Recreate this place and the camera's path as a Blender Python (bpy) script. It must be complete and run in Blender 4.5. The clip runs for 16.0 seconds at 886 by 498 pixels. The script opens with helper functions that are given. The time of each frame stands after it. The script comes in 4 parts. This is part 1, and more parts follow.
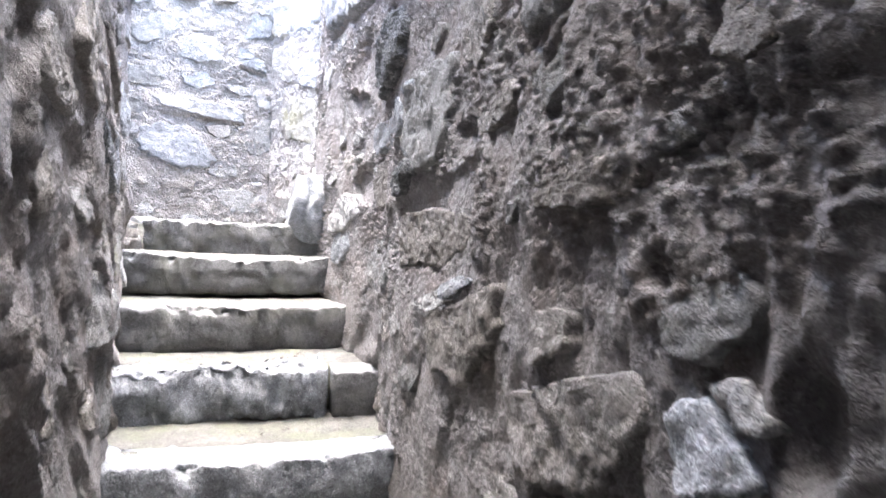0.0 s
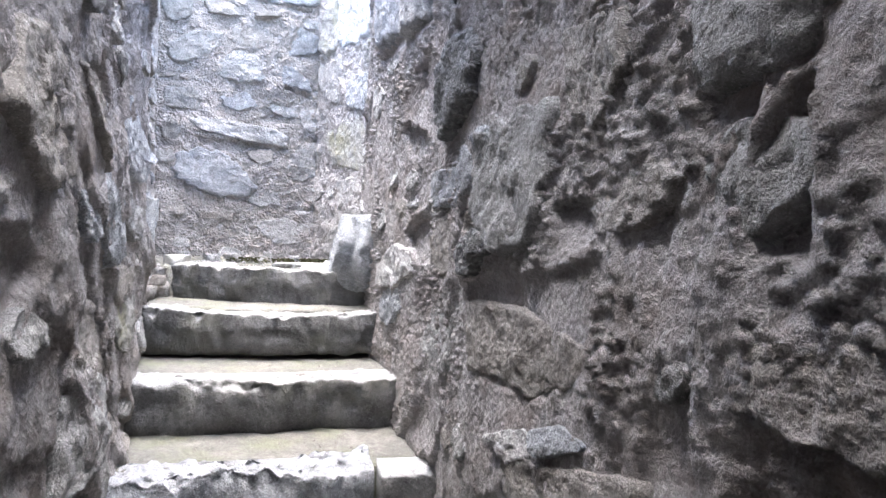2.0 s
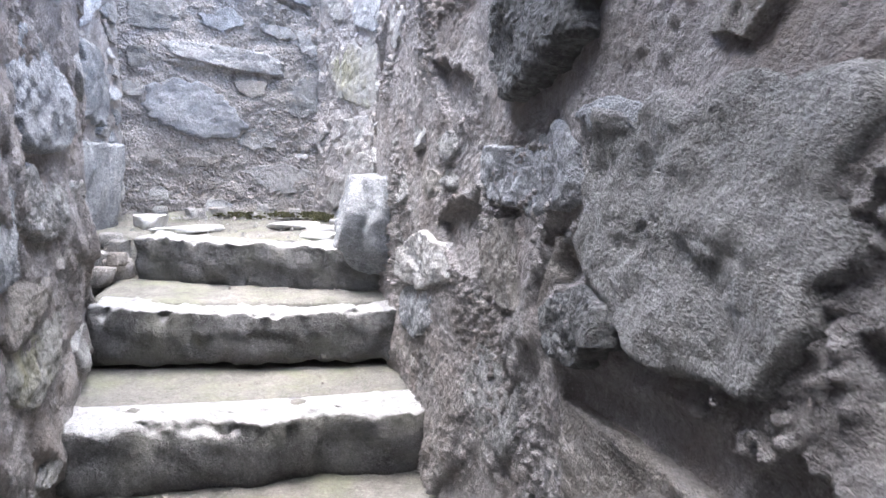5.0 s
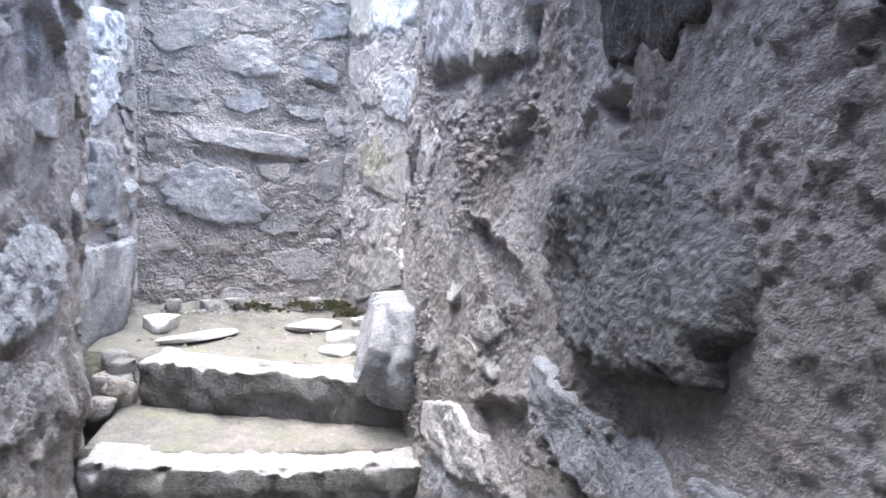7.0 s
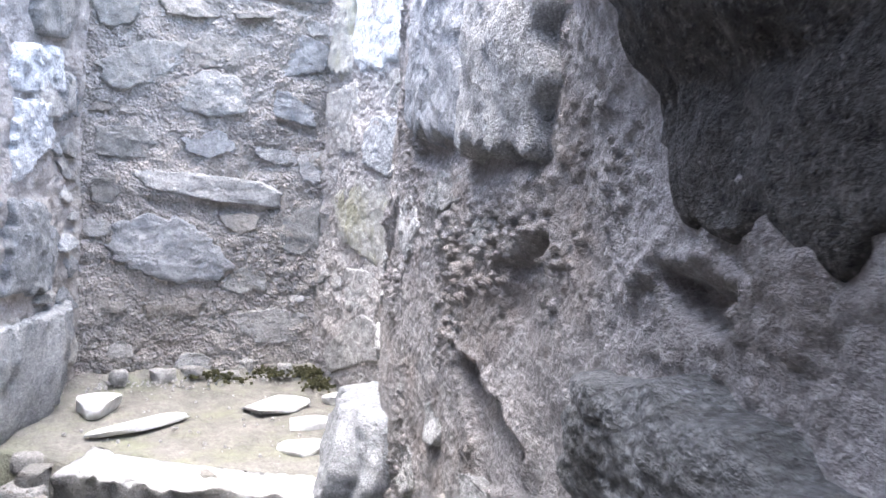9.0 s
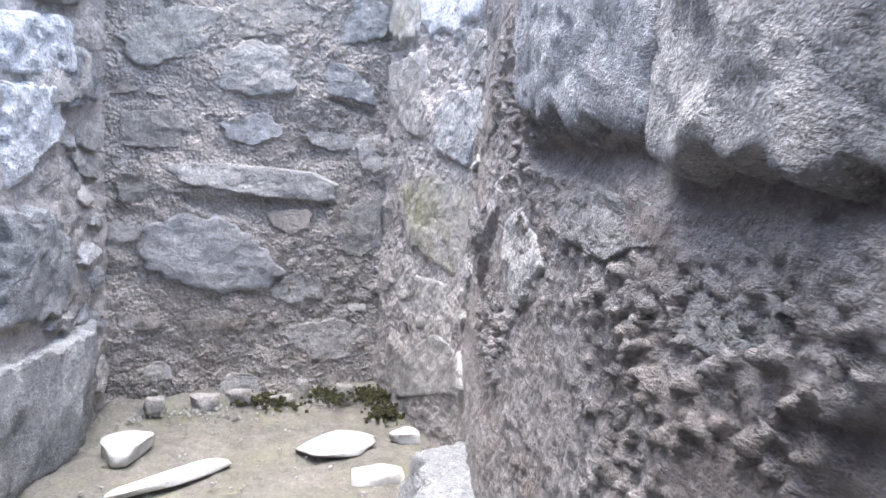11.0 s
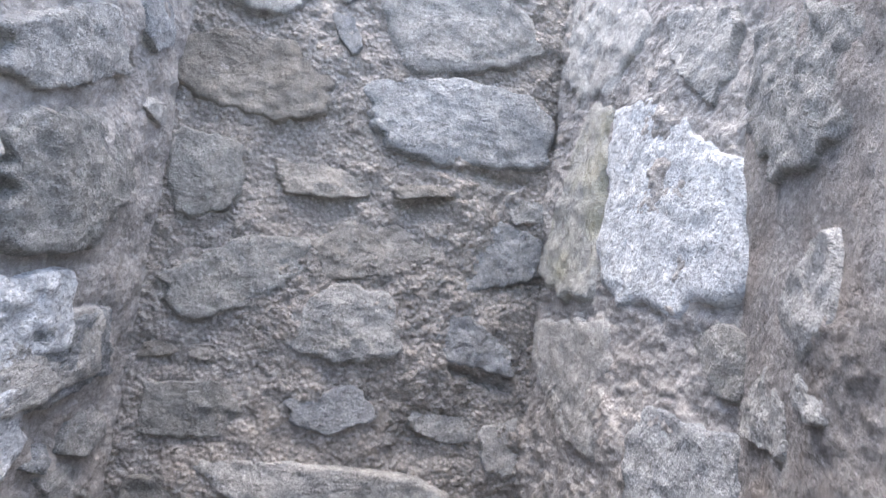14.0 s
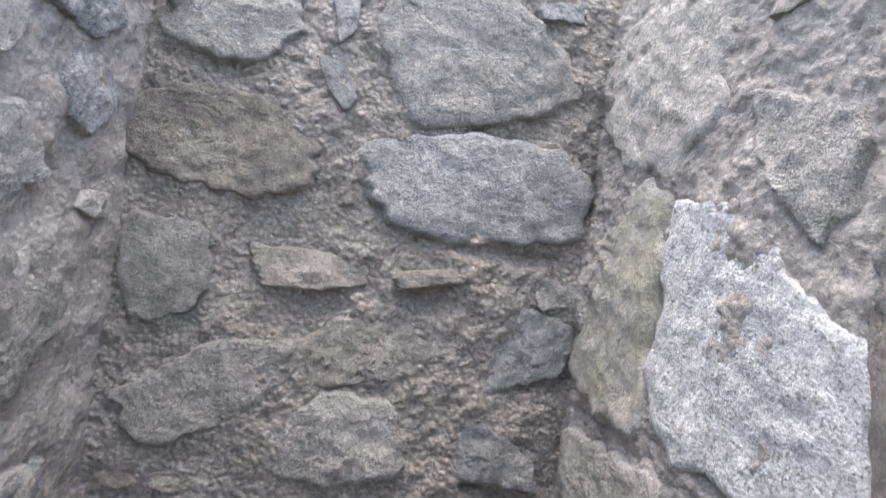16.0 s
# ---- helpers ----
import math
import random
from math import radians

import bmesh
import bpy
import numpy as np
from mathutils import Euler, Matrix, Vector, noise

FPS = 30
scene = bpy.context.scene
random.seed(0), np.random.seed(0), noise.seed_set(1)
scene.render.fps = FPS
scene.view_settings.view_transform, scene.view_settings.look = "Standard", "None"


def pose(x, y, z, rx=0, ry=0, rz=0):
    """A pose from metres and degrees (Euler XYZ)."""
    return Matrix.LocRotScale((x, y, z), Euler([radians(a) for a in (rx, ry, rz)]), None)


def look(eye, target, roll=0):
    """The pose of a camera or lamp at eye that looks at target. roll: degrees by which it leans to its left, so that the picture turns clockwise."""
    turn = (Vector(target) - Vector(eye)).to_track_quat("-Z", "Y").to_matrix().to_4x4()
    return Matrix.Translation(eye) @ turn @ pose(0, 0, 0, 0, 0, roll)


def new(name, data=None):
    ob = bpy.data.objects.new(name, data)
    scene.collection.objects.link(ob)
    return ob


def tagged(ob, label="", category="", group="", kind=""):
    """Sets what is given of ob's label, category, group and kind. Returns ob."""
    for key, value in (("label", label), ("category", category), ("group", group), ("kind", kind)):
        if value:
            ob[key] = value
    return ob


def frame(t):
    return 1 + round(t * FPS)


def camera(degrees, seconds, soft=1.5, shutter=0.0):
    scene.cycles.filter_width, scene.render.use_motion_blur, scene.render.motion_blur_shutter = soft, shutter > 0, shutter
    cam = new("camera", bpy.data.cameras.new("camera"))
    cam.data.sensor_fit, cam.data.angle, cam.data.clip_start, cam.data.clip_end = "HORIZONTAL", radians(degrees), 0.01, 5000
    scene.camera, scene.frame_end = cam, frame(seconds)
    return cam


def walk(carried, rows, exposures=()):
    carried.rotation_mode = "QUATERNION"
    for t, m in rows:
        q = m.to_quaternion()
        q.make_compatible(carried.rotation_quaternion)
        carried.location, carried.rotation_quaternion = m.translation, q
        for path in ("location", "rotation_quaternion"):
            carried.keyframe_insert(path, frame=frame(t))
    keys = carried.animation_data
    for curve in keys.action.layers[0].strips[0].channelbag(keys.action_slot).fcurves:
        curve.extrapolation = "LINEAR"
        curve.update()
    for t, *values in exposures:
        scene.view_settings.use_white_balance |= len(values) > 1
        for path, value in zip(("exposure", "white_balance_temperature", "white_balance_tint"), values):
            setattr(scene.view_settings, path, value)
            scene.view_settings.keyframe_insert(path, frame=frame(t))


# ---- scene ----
cam = camera(68.5, 16.0, 1.5, 0.25)
PATH = [
    (0, (0.445, -3.526, -0.129), (0.514, -1.528, -0.12), 1.6),
    (0.5, (0.41, -3.347, -0.045), (0.46, -1.349, 0.016), 1.4),
    (1, (0.429, -3.181, 0.014), (0.463, -1.183, 0.1), 0.7),
    (1.5, (0.372, -3.095, 0.035), (0.338, -1.096, 0.084), 0.8),
    (2, (0.381, -3.053, 0.093), (0.298, -1.055, 0.106), 1.9),
    (2.5, (0.373, -2.964, 0.142), (0.278, -0.967, 0.13), 1.6),
    (3, (0.328, -2.782, 0.191), (0.235, -0.784, 0.184), 1.4),
    (3.2, (0.307, -2.696, 0.207), (0.216, -0.698, 0.181), 4.4),
    (5.3, (0.23, -2.289, 0.34), (0.098, -0.312, 0.067), 1.3),
    (5.5, (0.213, -2.239, 0.393), (0.048, -0.267, 0.103), 0.8),
    (6, (0.187, -2.225, 0.484), (-0.077, -0.266, 0.182), 0.6),
    (6.5, (0.167, -2.108, 0.572), (-0.138, -0.148, 0.319), 0.5),
    (7, (0.187, -2.099, 0.624), (0.002, -0.114, 0.461), 3.3),
    (7.5, (0.241, -2.06, 0.634), (0.191, -0.07, 0.444), 3.9),
    (8, (0.246, -2.066, 0.647), (0.268, -0.073, 0.484), 4.0),
    (8.5, (0.122, -1.859, 0.718), (0.139, 0.137, 0.596), 5.2),
    (9, (0.169, -1.714, 0.808), (0.002, 0.276, 0.699), 4.1),
    (9.5, (0.127, -1.579, 0.79), (-0.077, 0.398, 0.564), 2.2),
    (10, (0.081, -1.503, 0.86), (-0.146, 0.475, 0.668), 2.2),
    (10.2, (0.042, -1.447, 0.891), (-0.209, 0.526, 0.679), 2.7),
    (12.3, (-0.008, -1.0, 0.878), (-0.417, 0.957, 0.828), 2.6),
    (12.5, (-0.007, -1.027, 0.885), (-0.41, 0.931, 0.912), 3.0),
    (13, (-0.158, -0.834, 0.971), (-0.586, 1.119, 1.023), 4.0),
    (13.5, (-0.373, -0.646, 1.152), (-0.97, 1.243, 1.419), 5.5),
    (14, (-0.396, -0.412, 1.285), (-1.028, 1.47, 1.531), 7.4),
    (14.5, (-0.424, -0.367, 1.36), (-1.112, 1.501, 1.549), 7.9),
    (15, (-0.435, -0.317, 1.443), (-1.141, 1.552, 1.536), 7.6),
    (15.5, (-0.468, -0.264, 1.554), (-1.151, 1.615, 1.62), 8.3),
    (16, (-0.515, -0.156, 1.678), (-1.183, 1.728, 1.734), 8.1),
]
walk(cam, [(t, look(eye, target, roll)) for t, eye, target, roll in PATH],
     [(0, 4.4, 6350, 11), (1.5, 3.9, 6300, 11), (3, 3.7, 6250, 10), (5.5, 3.55, 6150, 11), (7.5, 3.45, 6250, 11), (9, 3.5, 6350, 11), (10, 3.35, 6400, 11), (12.5, 3.1, 6500, 11),
      (14, 2.7, 6850, 11), (16, 2.4, 7500, 11)])

# ---------------------------------------------------------------- light
world = bpy.data.worlds.new("world")
scene.world = world
world.use_nodes = True
wn = world.node_tree.nodes
sky = wn.new("ShaderNodeTexSky")
sky.sky_type = "NISHITA"
sky.sun_disc = False
sky.sun_elevation, sky.sun_rotation = radians(85), radians(210)
sky.air_density, sky.dust_density = 1.0, 3.0
world.node_tree.links.new(sky.outputs[0], wn["Background"].inputs[0])
wn["Background"].inputs[1].default_value = 0.15
sun = new("sun", bpy.data.lights.new("sun", "SUN"))
sun.data.energy, sun.data.angle, sun.data.color = 1.0, radians(60), (1, 0.98, 0.96)
sun.matrix_world = look((-0.95, -0.4, 6.0), (-0.72, 0.0, 0.0))


# ---------------------------------------------------------------- materials
def rock(name, light, dark, fleck=0.5, rough=0.9, relief=0.5, coarse=7.0, fine=90.0, tint=None, vary=0.5, lumps=0.0, worn=None):
    """A weathered stone or mortar: broad stains, mineral grain, dark flecks, fine relief."""
    m = bpy.data.materials.new(name)
    m.use_nodes = True
    nt = m.node_tree
    n, link = nt.nodes, nt.links.new
    bsdf = n["Principled BSDF"]
    co = n.new("ShaderNodeTexCoord")
    info = n.new("ShaderNodeObjectInfo")

    def grain(scale, detail, roughness=0.65):
        g = n.new("ShaderNodeTexNoise")
        g.inputs["Scale"].default_value, g.inputs["Detail"].default_value = scale, detail
        g.inputs["Roughness"].default_value = roughness
        link(co.outputs["Object"], g.inputs["Vector"])
        return g.outputs["Fac"]

    def spread(fac, lo, hi, a=0.0, b=1.0):
        r = n.new("ShaderNodeMapRange")
        r.inputs[1].default_value, r.inputs[2].default_value = lo, hi
        r.inputs[3].default_value, r.inputs[4].default_value = a, b
        link(fac, r.inputs[0])
        return r.outputs[0]

    def mix(fac, a, b, how="MIX"):
        x = n.new("ShaderNodeMix")
        x.data_type, x.blend_type = "RGBA", how
        for slot, value in ((0, fac), (6, a), (7, b)):
            if isinstance(value, (int, float)):
                x.inputs[slot].default_value = value
            elif isinstance(value, tuple):
                x.inputs[slot].default_value = (*value, 1)
            else:
                link(value, x.inputs[slot])
        return x.outputs[2]

    broad = grain(coarse, 6)
    mid = grain(coarse * 4.5, 6, 0.7)
    small = grain(fine, 5, 0.7)
    col = mix(spread(broad, 0.35, 0.65), dark, light)
    col = mix(spread(mid, 0.4, 0.72, 0.0, 0.55), col, tuple(c * 0.55 for c in dark))
    col = mix(spread(small, 0.5, 0.7, 0.0, fleck), col, tuple(c * 0.35 for c in dark))
    col = mix(spread(grain(fine * 0.6, 4), 0.55, 0.72, 0.0, fleck * 0.8), col, tuple(min(0.85, c * 1.5) for c in light))
    col = mix(spread(grain(fine * 3.3, 2), 0.56, 0.68, 0.0, fleck * 0.9), col, tuple(min(0.85, c * 1.6) for c in light))
    col = mix(spread(grain(fine * 2.6, 2), 0.58, 0.7, 0.0, fleck), col, tuple(c * 0.35 for c in dark))
    if tint:
        col = mix(spread(grain(coarse * 0.8, 5), 0.48, 0.66, 0.0, 0.75), col, tint)
    if lumps:
        cell = n.new("ShaderNodeTexVoronoi")
        chips = n.new("ShaderNodeTexVoronoi")
        link(co.outputs["Object"], chips.inputs["Vector"])
        chips.inputs["Scale"].default_value = 85
        bw = n.new("ShaderNodeRGBToBW")
        link(chips.outputs["Color"], bw.inputs[0])
        some = n.new("ShaderNodeMath")
        some.operation = "MULTIPLY"
        link(spread(chips.outputs["Distance"], 0.5, 0.25), some.inputs[0])
        link(spread(bw.outputs[0], 0.65, 0.8, 0.0, 0.4 * min(1.0, lumps + 0.3)), some.inputs[1])
        col = mix(some.outputs[0], col, tuple(min(0.8, c * 1.25) for c in light))
        pits = n.new("ShaderNodeMath")
        pits.operation = "MULTIPLY"
        link(spread(chips.outputs["Distance"], 0.4, 0.7), pits.inputs[0])
        pits.inputs[1].default_value = 0.3 * lumps
        col = mix(pits.outputs[0], col, tuple(c * 0.5 for c in dark))
    # upward faces go paler: foot wear and overhead light, both put into the colour
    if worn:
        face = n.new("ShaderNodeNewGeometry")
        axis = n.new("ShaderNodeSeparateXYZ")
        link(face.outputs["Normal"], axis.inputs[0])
        trod_lit = n.new("ShaderNodeMath")
        trod_lit.operation = "MULTIPLY"
        link(spread(axis.outputs[2], 0.45, 0.8), trod_lit.inputs[0])
        link(spread(mid, 0.25, 0.55, 0.35, 1.0), trod_lit.inputs[1])
        col = mix(trod_lit.outputs[0], col, mix(spread(small, 0.35, 0.65), worn, tuple(0.75 * c for c in worn)))
    tone = n.new("ShaderNodeHueSaturation")
    link(col, tone.inputs["Color"])
    link(spread(info.outputs["Random"], 0, 1, 1 - 0.35 * vary, 1 + 0.35 * vary), tone.inputs["Value"])
    link(spread(info.outputs["Random"], 0, 1, 1 + 0.3 * vary, 1 - 0.4 * vary), tone.inputs["Saturation"])
    link(tone.outputs[0], bsdf.inputs["Base Color"])
    link(spread(mid, 0.3, 0.7, rough - 0.12, min(1.0, rough + 0.08)), bsdf.inputs["Roughness"])
    bsdf.inputs["Specular IOR Level"].default_value = 0.3
    height = n.new("ShaderNodeMath")
    height.operation = "MULTIPLY_ADD"
    link(small, height.inputs[0])
    height.inputs[1].default_value = 0.4
    link(mid, height.inputs[2])
    grit = n.new("ShaderNodeMath")
    grit.operation = "MULTIPLY_ADD"
    link(grain(fine * 3.1, 3), grit.inputs[0])
    grit.inputs[1].default_value = 0.28
    link(height.outputs[0], grit.inputs[2])
    top = grit.outputs[0]
    if lumps:
        cell.feature, cell.inputs["Scale"].default_value = "SMOOTH_F1", 85
        link(co.outputs["Object"], cell.inputs["Vector"])
        peb = n.new("ShaderNodeMath")
        peb.operation = "MULTIPLY_ADD"
        link(cell.outputs["Distance"], peb.inputs[0])
        peb.inputs[1].default_value = -lumps
        link(top, peb.inputs[2])
        top = peb.outputs[0]
    bump = n.new("ShaderNodeBump")
    bump.inputs["Strength"].default_value, bump.inputs["Distance"].default_value = relief, 0.02
    link(top, bump.inputs["Height"])
    link(bump.outputs[0], bsdf.inputs["Normal"])
    return m


mortar_rough = rock("pebbly lime mortar", (0.42, 0.40, 0.392), (0.30, 0.278, 0.27), 0.5, 0.95, 1.0, 6, 110, tint=(0.265, 0.228, 0.208), lumps=0.4, vary=0)
mortar_pale = rock("lime mortar", (0.50, 0.475, 0.46), (0.38, 0.355, 0.34), 0.45, 0.95, 0.8, 5, 120, lumps=0.5, vary=0)
mortar_back = rock("lime mortar with earthy stains", (0.47, 0.443, 0.423), (0.35, 0.323, 0.303), 0.6, 0.95, 1.0, 5, 120, tint=(0.36, 0.326, 0.303), lumps=0.9, vary=0)
grey = rock("grey granite", (0.43, 0.425, 0.415), (0.30, 0.295, 0.29), 0.7, 0.9, 1.0)
blue = rock("blue-grey granite", (0.45, 0.465, 0.48), (0.30, 0.31, 0.325), 0.75, 0.87, 1.0)
slate = rock("dark blue-grey stone", (0.38, 0.388, 0.40), (0.26, 0.265, 0.278), 0.6, 0.85, 0.9)
dark = rock("dark weathered stone", (0.35, 0.343, 0.333), (0.235, 0.229, 0.219), 0.55, 0.9, 1.0)
brown = rock("brown sandstone", (0.38, 0.355, 0.33), (0.265, 0.245, 0.225), 0.55, 0.92, 0.9)
pale = rock("pale granite", (0.52, 0.51, 0.495), (0.38, 0.37, 0.36), 0.6, 0.9, 0.9)
white = rock("white speckled granite", (0.66, 0.68, 0.71), (0.48, 0.50, 0.53), 0.9, 0.85, 0.8, 9, 55, vary=0)
mossy = rock("stone with yellow-green lichen", (0.45, 0.44, 0.42), (0.33, 0.325, 0.30), 0.4, 0.92, 0.9, tint=(0.31, 0.30, 0.20))
boulder = rock("dark crusted boulder", (0.25, 0.253, 0.253), (0.12, 0.118, 0.114), 0.4, 0.92, 1.0, 9, 60, lumps=0.8)
# dark risers and pale tops: wear, with the overhead light painted in
tread = rock("step stone, top trodden and painted lit", (0.20, 0.199, 0.198), (0.12, 0.119, 0.118), 0.6, 0.88, 1.0, 5, 80, tint=(0.17, 0.168, 0.145), vary=0.3, worn=(0.52, 0.52, 0.515))
rough_blue = rock("rough cleaved step stone, top painted lit", (0.36, 0.375, 0.40), (0.2, 0.21, 0.23), 0.6, 0.85, 1.0, 9, 60, vary=0.2, worn=(0.50, 0.51, 0.53))
earth = rock("trodden earth with green algae", (0.27, 0.262, 0.24), (0.17, 0.164, 0.148), 0.4, 0.97, 0.8, 6, 120, tint=(0.22, 0.232, 0.165), lumps=0.4, vary=0)
dark_brown = rock("dark brown smooth stone", (0.085, 0.078, 0.07), (0.045, 0.04, 0.036), 0.9, 0.9, 1.0, 9, 60, vary=0.3)
chalk = rock("bleached flat stone", (0.74, 0.74, 0.74), (0.58, 0.58, 0.57), 0.25, 0.9, 0.5, vary=0.2)
moss = rock("dark green moss", (0.10, 0.10, 0.045), (0.05, 0.05, 0.022), 0.4, 1.0, 1.0, 20, 200, vary=0.3)


# ---------------------------------------------------------------- noise
def lattice(i, j, k):
    h = (i * 73856093) ^ (j * 19349663) ^ (k * 83492791)
    h = (h ^ (h >> 13)) * 1274126177
    return ((h ^ (h >> 16)) & 0xFFFF) / 32767.5 - 1.0


def smooth_noise(p, size):
    q = np.asarray(p) / size + 1000.0
    c = np.floor(q).astype(np.int64)
    f = q - c
    f = f * f * (3 - 2 * f)
    out = 0.0
    for dx in (0, 1):
        for dy in (0, 1):
            for dz in (0, 1):
                weight = (f[:, 0] if dx else 1 - f[:, 0]) * (f[:, 1] if dy else 1 - f[:, 1]) * (f[:, 2] if dz else 1 - f[:, 2])
                out = out + weight * lattice(c[:, 0] + dx, c[:, 1] + dy, c[:, 2] + dz)
    return out


def rugged(p, size, octaves=4, gain=0.55):
    total, amp = 0.0, 1.0
    for n in range(octaves):
        total = total + amp * smooth_noise(p + 7.3 * n, size / 2.03 ** n)
        amp *= gain
    return total


def pebbles(p, size):
    """Rounded lumps, one to a cell."""
    q = np.asarray(p) / size + 500.0
    c = np.floor(q).astype(np.int64)
    best = np.full(len(q), 9.0)
    for dx in (-1, 0, 1):
        for dy in (-1, 0, 1):
            for dz in (-1, 0, 1):
                i, j, k = c[:, 0] + dx, c[:, 1] + dy, c[:, 2] + dz
                x = i + 0.5 + 0.4 * lattice(i, j, k)
                y = j + 0.5 + 0.4 * lattice(j, k, i + 5)
                z = k + 0.5 + 0.4 * lattice(k + 9, i, j)
                size_here = np.clip(0.42 + 0.58 * lattice(i + 17, k, j), 0.04, 1.0)
                best = np.minimum(best, ((q[:, 0] - x) ** 2 + (q[:, 1] - y) ** 2 + (q[:, 2] - z) ** 2) / (0.35 * size_here) + 0.5 * (1 - size_here))
    return np.maximum(0.0, 1.0 - best) ** 0.6


def torn(phase, height):
    """A broken face: it stands out abruptly, then falls away along its run."""
    cell = np.floor(phase)
    f = phase - cell
    tall = 0.5 + 0.5 * lattice(cell.astype(np.int64) + 40, cell.astype(np.int64) * 3 + 7, cell.astype(np.int64) + 5)
    return height * tall * np.clip(f * 15, 0, 1) * (1 - f) ** 1.2


# ---------------------------------------------------------------- mesh helpers
def mesh_object(name, verts, faces, material, parent=None, label=""):
    me = bpy.data.meshes.new(name)
    me.from_pydata([tuple(v) for v in verts], [], faces)
    me.polygons.foreach_set("use_smooth", [True] * len(me.polygons))
    me.materials.append(material)
    me.update()
    ob = new(name, me)
    ob.parent = parent
    if label:
        ob["label"] = label
    return ob


def grid_faces(nu, nv, first=0):
    return [(first + i * nv + j, first + i * nv + j + 1, first + (i + 1) * nv + j + 1, first + (i + 1) * nv + j)
            for i in range(nu - 1) for j in range(nv - 1)]


class Wall:
    """A rubble wall that follows a line in plan, seen from its right-hand side; u runs along the line."""

    def __init__(self, line, bottom, top):
        self.line = np.array(line, float)
        self.bottom, self.top = bottom, top
        step = np.linalg.norm(np.diff(self.line, axis=0), axis=1)
        self.at = np.concatenate([[0], np.cumsum(step)])
        self.length = self.at[-1]
        self.hollows, self.taken, self.calm, self.sockets = [], [], [], []
        self.tear, self.way, self.shade_lean, self.drip = 0.0, 1.0, 0.0, 0.0

    def spot(self, u):
        u = np.asarray(u, float)

        def place(s):
            i = np.clip(np.searchsorted(self.at, s, side="right") - 1, 0, len(self.line) - 2)
            f = (s - self.at[i]) / (self.at[i + 1] - self.at[i])
            return self.line[i] + (self.line[i + 1] - self.line[i]) * f[..., None]

        p = (place(u - 0.04) + place(u) + place(u + 0.04)) / 3
        d = place(u + 0.05) - place(u - 0.05)
        d = d / np.linalg.norm(d, axis=-1, keepdims=True)
        return p, np.stack([-d[..., 1], d[..., 0]], -1)

    def hollow(self, u, z, w, h, depth):
        self.hollows.append((u, z, min(w, 0.3), h, depth))

    def socket(self, u, z, w, h, depth, corners):
        """A hole from which a stone has gone: deep under its upper edge, running out below; corners as of a stone."""
        self.sockets.append((u, z, w, h, depth, corners))

    def bedded(self, u, z, q):
        """How deep and how smooth the face is where stones have gone."""
        deep, plain = np.zeros(len(u)), np.zeros(len(u))
        for cu, cz, w, h, depth, corners in self.sockets:
            near = np.where((np.abs(u - cu) < w) & (np.abs(z - cz) < h))[0]
            if not len(near):
                continue
            x = (cu - u[near]) + 0.012 * smooth_noise(q[near] + 3, 0.035)
            y = (z[near] - cz) + 0.012 * smooth_noise(q[near] + 8, 0.035)
            inside, gap = np.zeros(len(near), bool), np.full(len(near), 9.0)
            for k in range(len(corners)):
                ax, ay = corners[k][0] * w / 2, corners[k][1] * h / 2
                bx, by = corners[(k + 1) % len(corners)][0] * w / 2, corners[(k + 1) % len(corners)][1] * h / 2
                cross = ((ay > y) != (by > y)) & (x < (bx - ax) * (y - ay) / ((by - ay) if abs(by - ay) > 1e-9 else 1e-9) + ax)
                inside ^= cross
                f = np.clip(((x - ax) * (bx - ax) + (y - ay) * (by - ay)) / ((bx - ax) ** 2 + (by - ay) ** 2 + 1e-12), 0, 1)
                gap = np.minimum(gap, np.hypot(x - ax - f * (bx - ax), y - ay - f * (by - ay)))
            away = np.where(inside, gap, -gap)
            fall = 0.25 + 0.75 * np.clip((y + h / 2) / (0.7 * h), 0, 1)
            deep[near] = np.maximum(deep[near], depth * fall * np.clip(away / 0.012, 0, 1))
            rim = np.clip(1 - np.abs(away + 0.012) / 0.012, 0, 1) * np.clip((y / h + 0.3) * 3, 0, 1)
            deep[near] -= 0.25 * depth * rim
            plain[near] = np.maximum(plain[near], np.clip(away / 0.01, 0, 0.9))
        return deep, plain

    def bulge(self, u, z):
        p, _ = self.spot(u)
        return 0.016 * rugged(np.column_stack([p, z]), 0.33, 3)

    def surface(self, u, z, lumps=0.006, rough=0.006):
        """Places on the mortar face, with its swelling, pebbles and hollows."""
        p, n = self.spot(u)
        q = np.column_stack([p, z])
        patch = np.clip(0.9 + 1.8 * smooth_noise(q + 5, 0.16), 0.15, 2.2)
        knobs = 1.3 * pebbles(q + 0.01 * np.column_stack([smooth_noise(q, 0.03)] * 3), 0.0165) + 0.2 * pebbles(q * (1, 1, 1.2) + 9, 0.03) + 0.35 * pebbles(q + 4, 0.011)
        deep, plain = self.bedded(u, z, q)
        if self.tear:
            lumps = lumps * np.clip((4.95 - self.way * u) / 0.45, 0.35, 1)
        out = self.bulge(u, z) + rough * rugged(q, 0.06, 4, 0.66) + (1 - plain) * (lumps * patch * knobs + 0.3 * lumps * rugged(q, 0.02, 2)) - deep
        if self.drip:
            ridged = 1 - np.abs(rugged(q * (1, 1, 0.28) + 77, 0.075, 3, 0.6)) * 2.2
            out = out + self.drip * ridged * np.clip((2.7 - u) / 0.8, 0, 1) * (1 - plain)
        # inward lean added to the upper wall, only to shade the face below
        if self.shade_lean:
            out = out + self.shade_lean * np.clip((z - 0.92) / 0.42, 0, 1) * np.clip((3.52 - u) / 0.3, 0, 1)
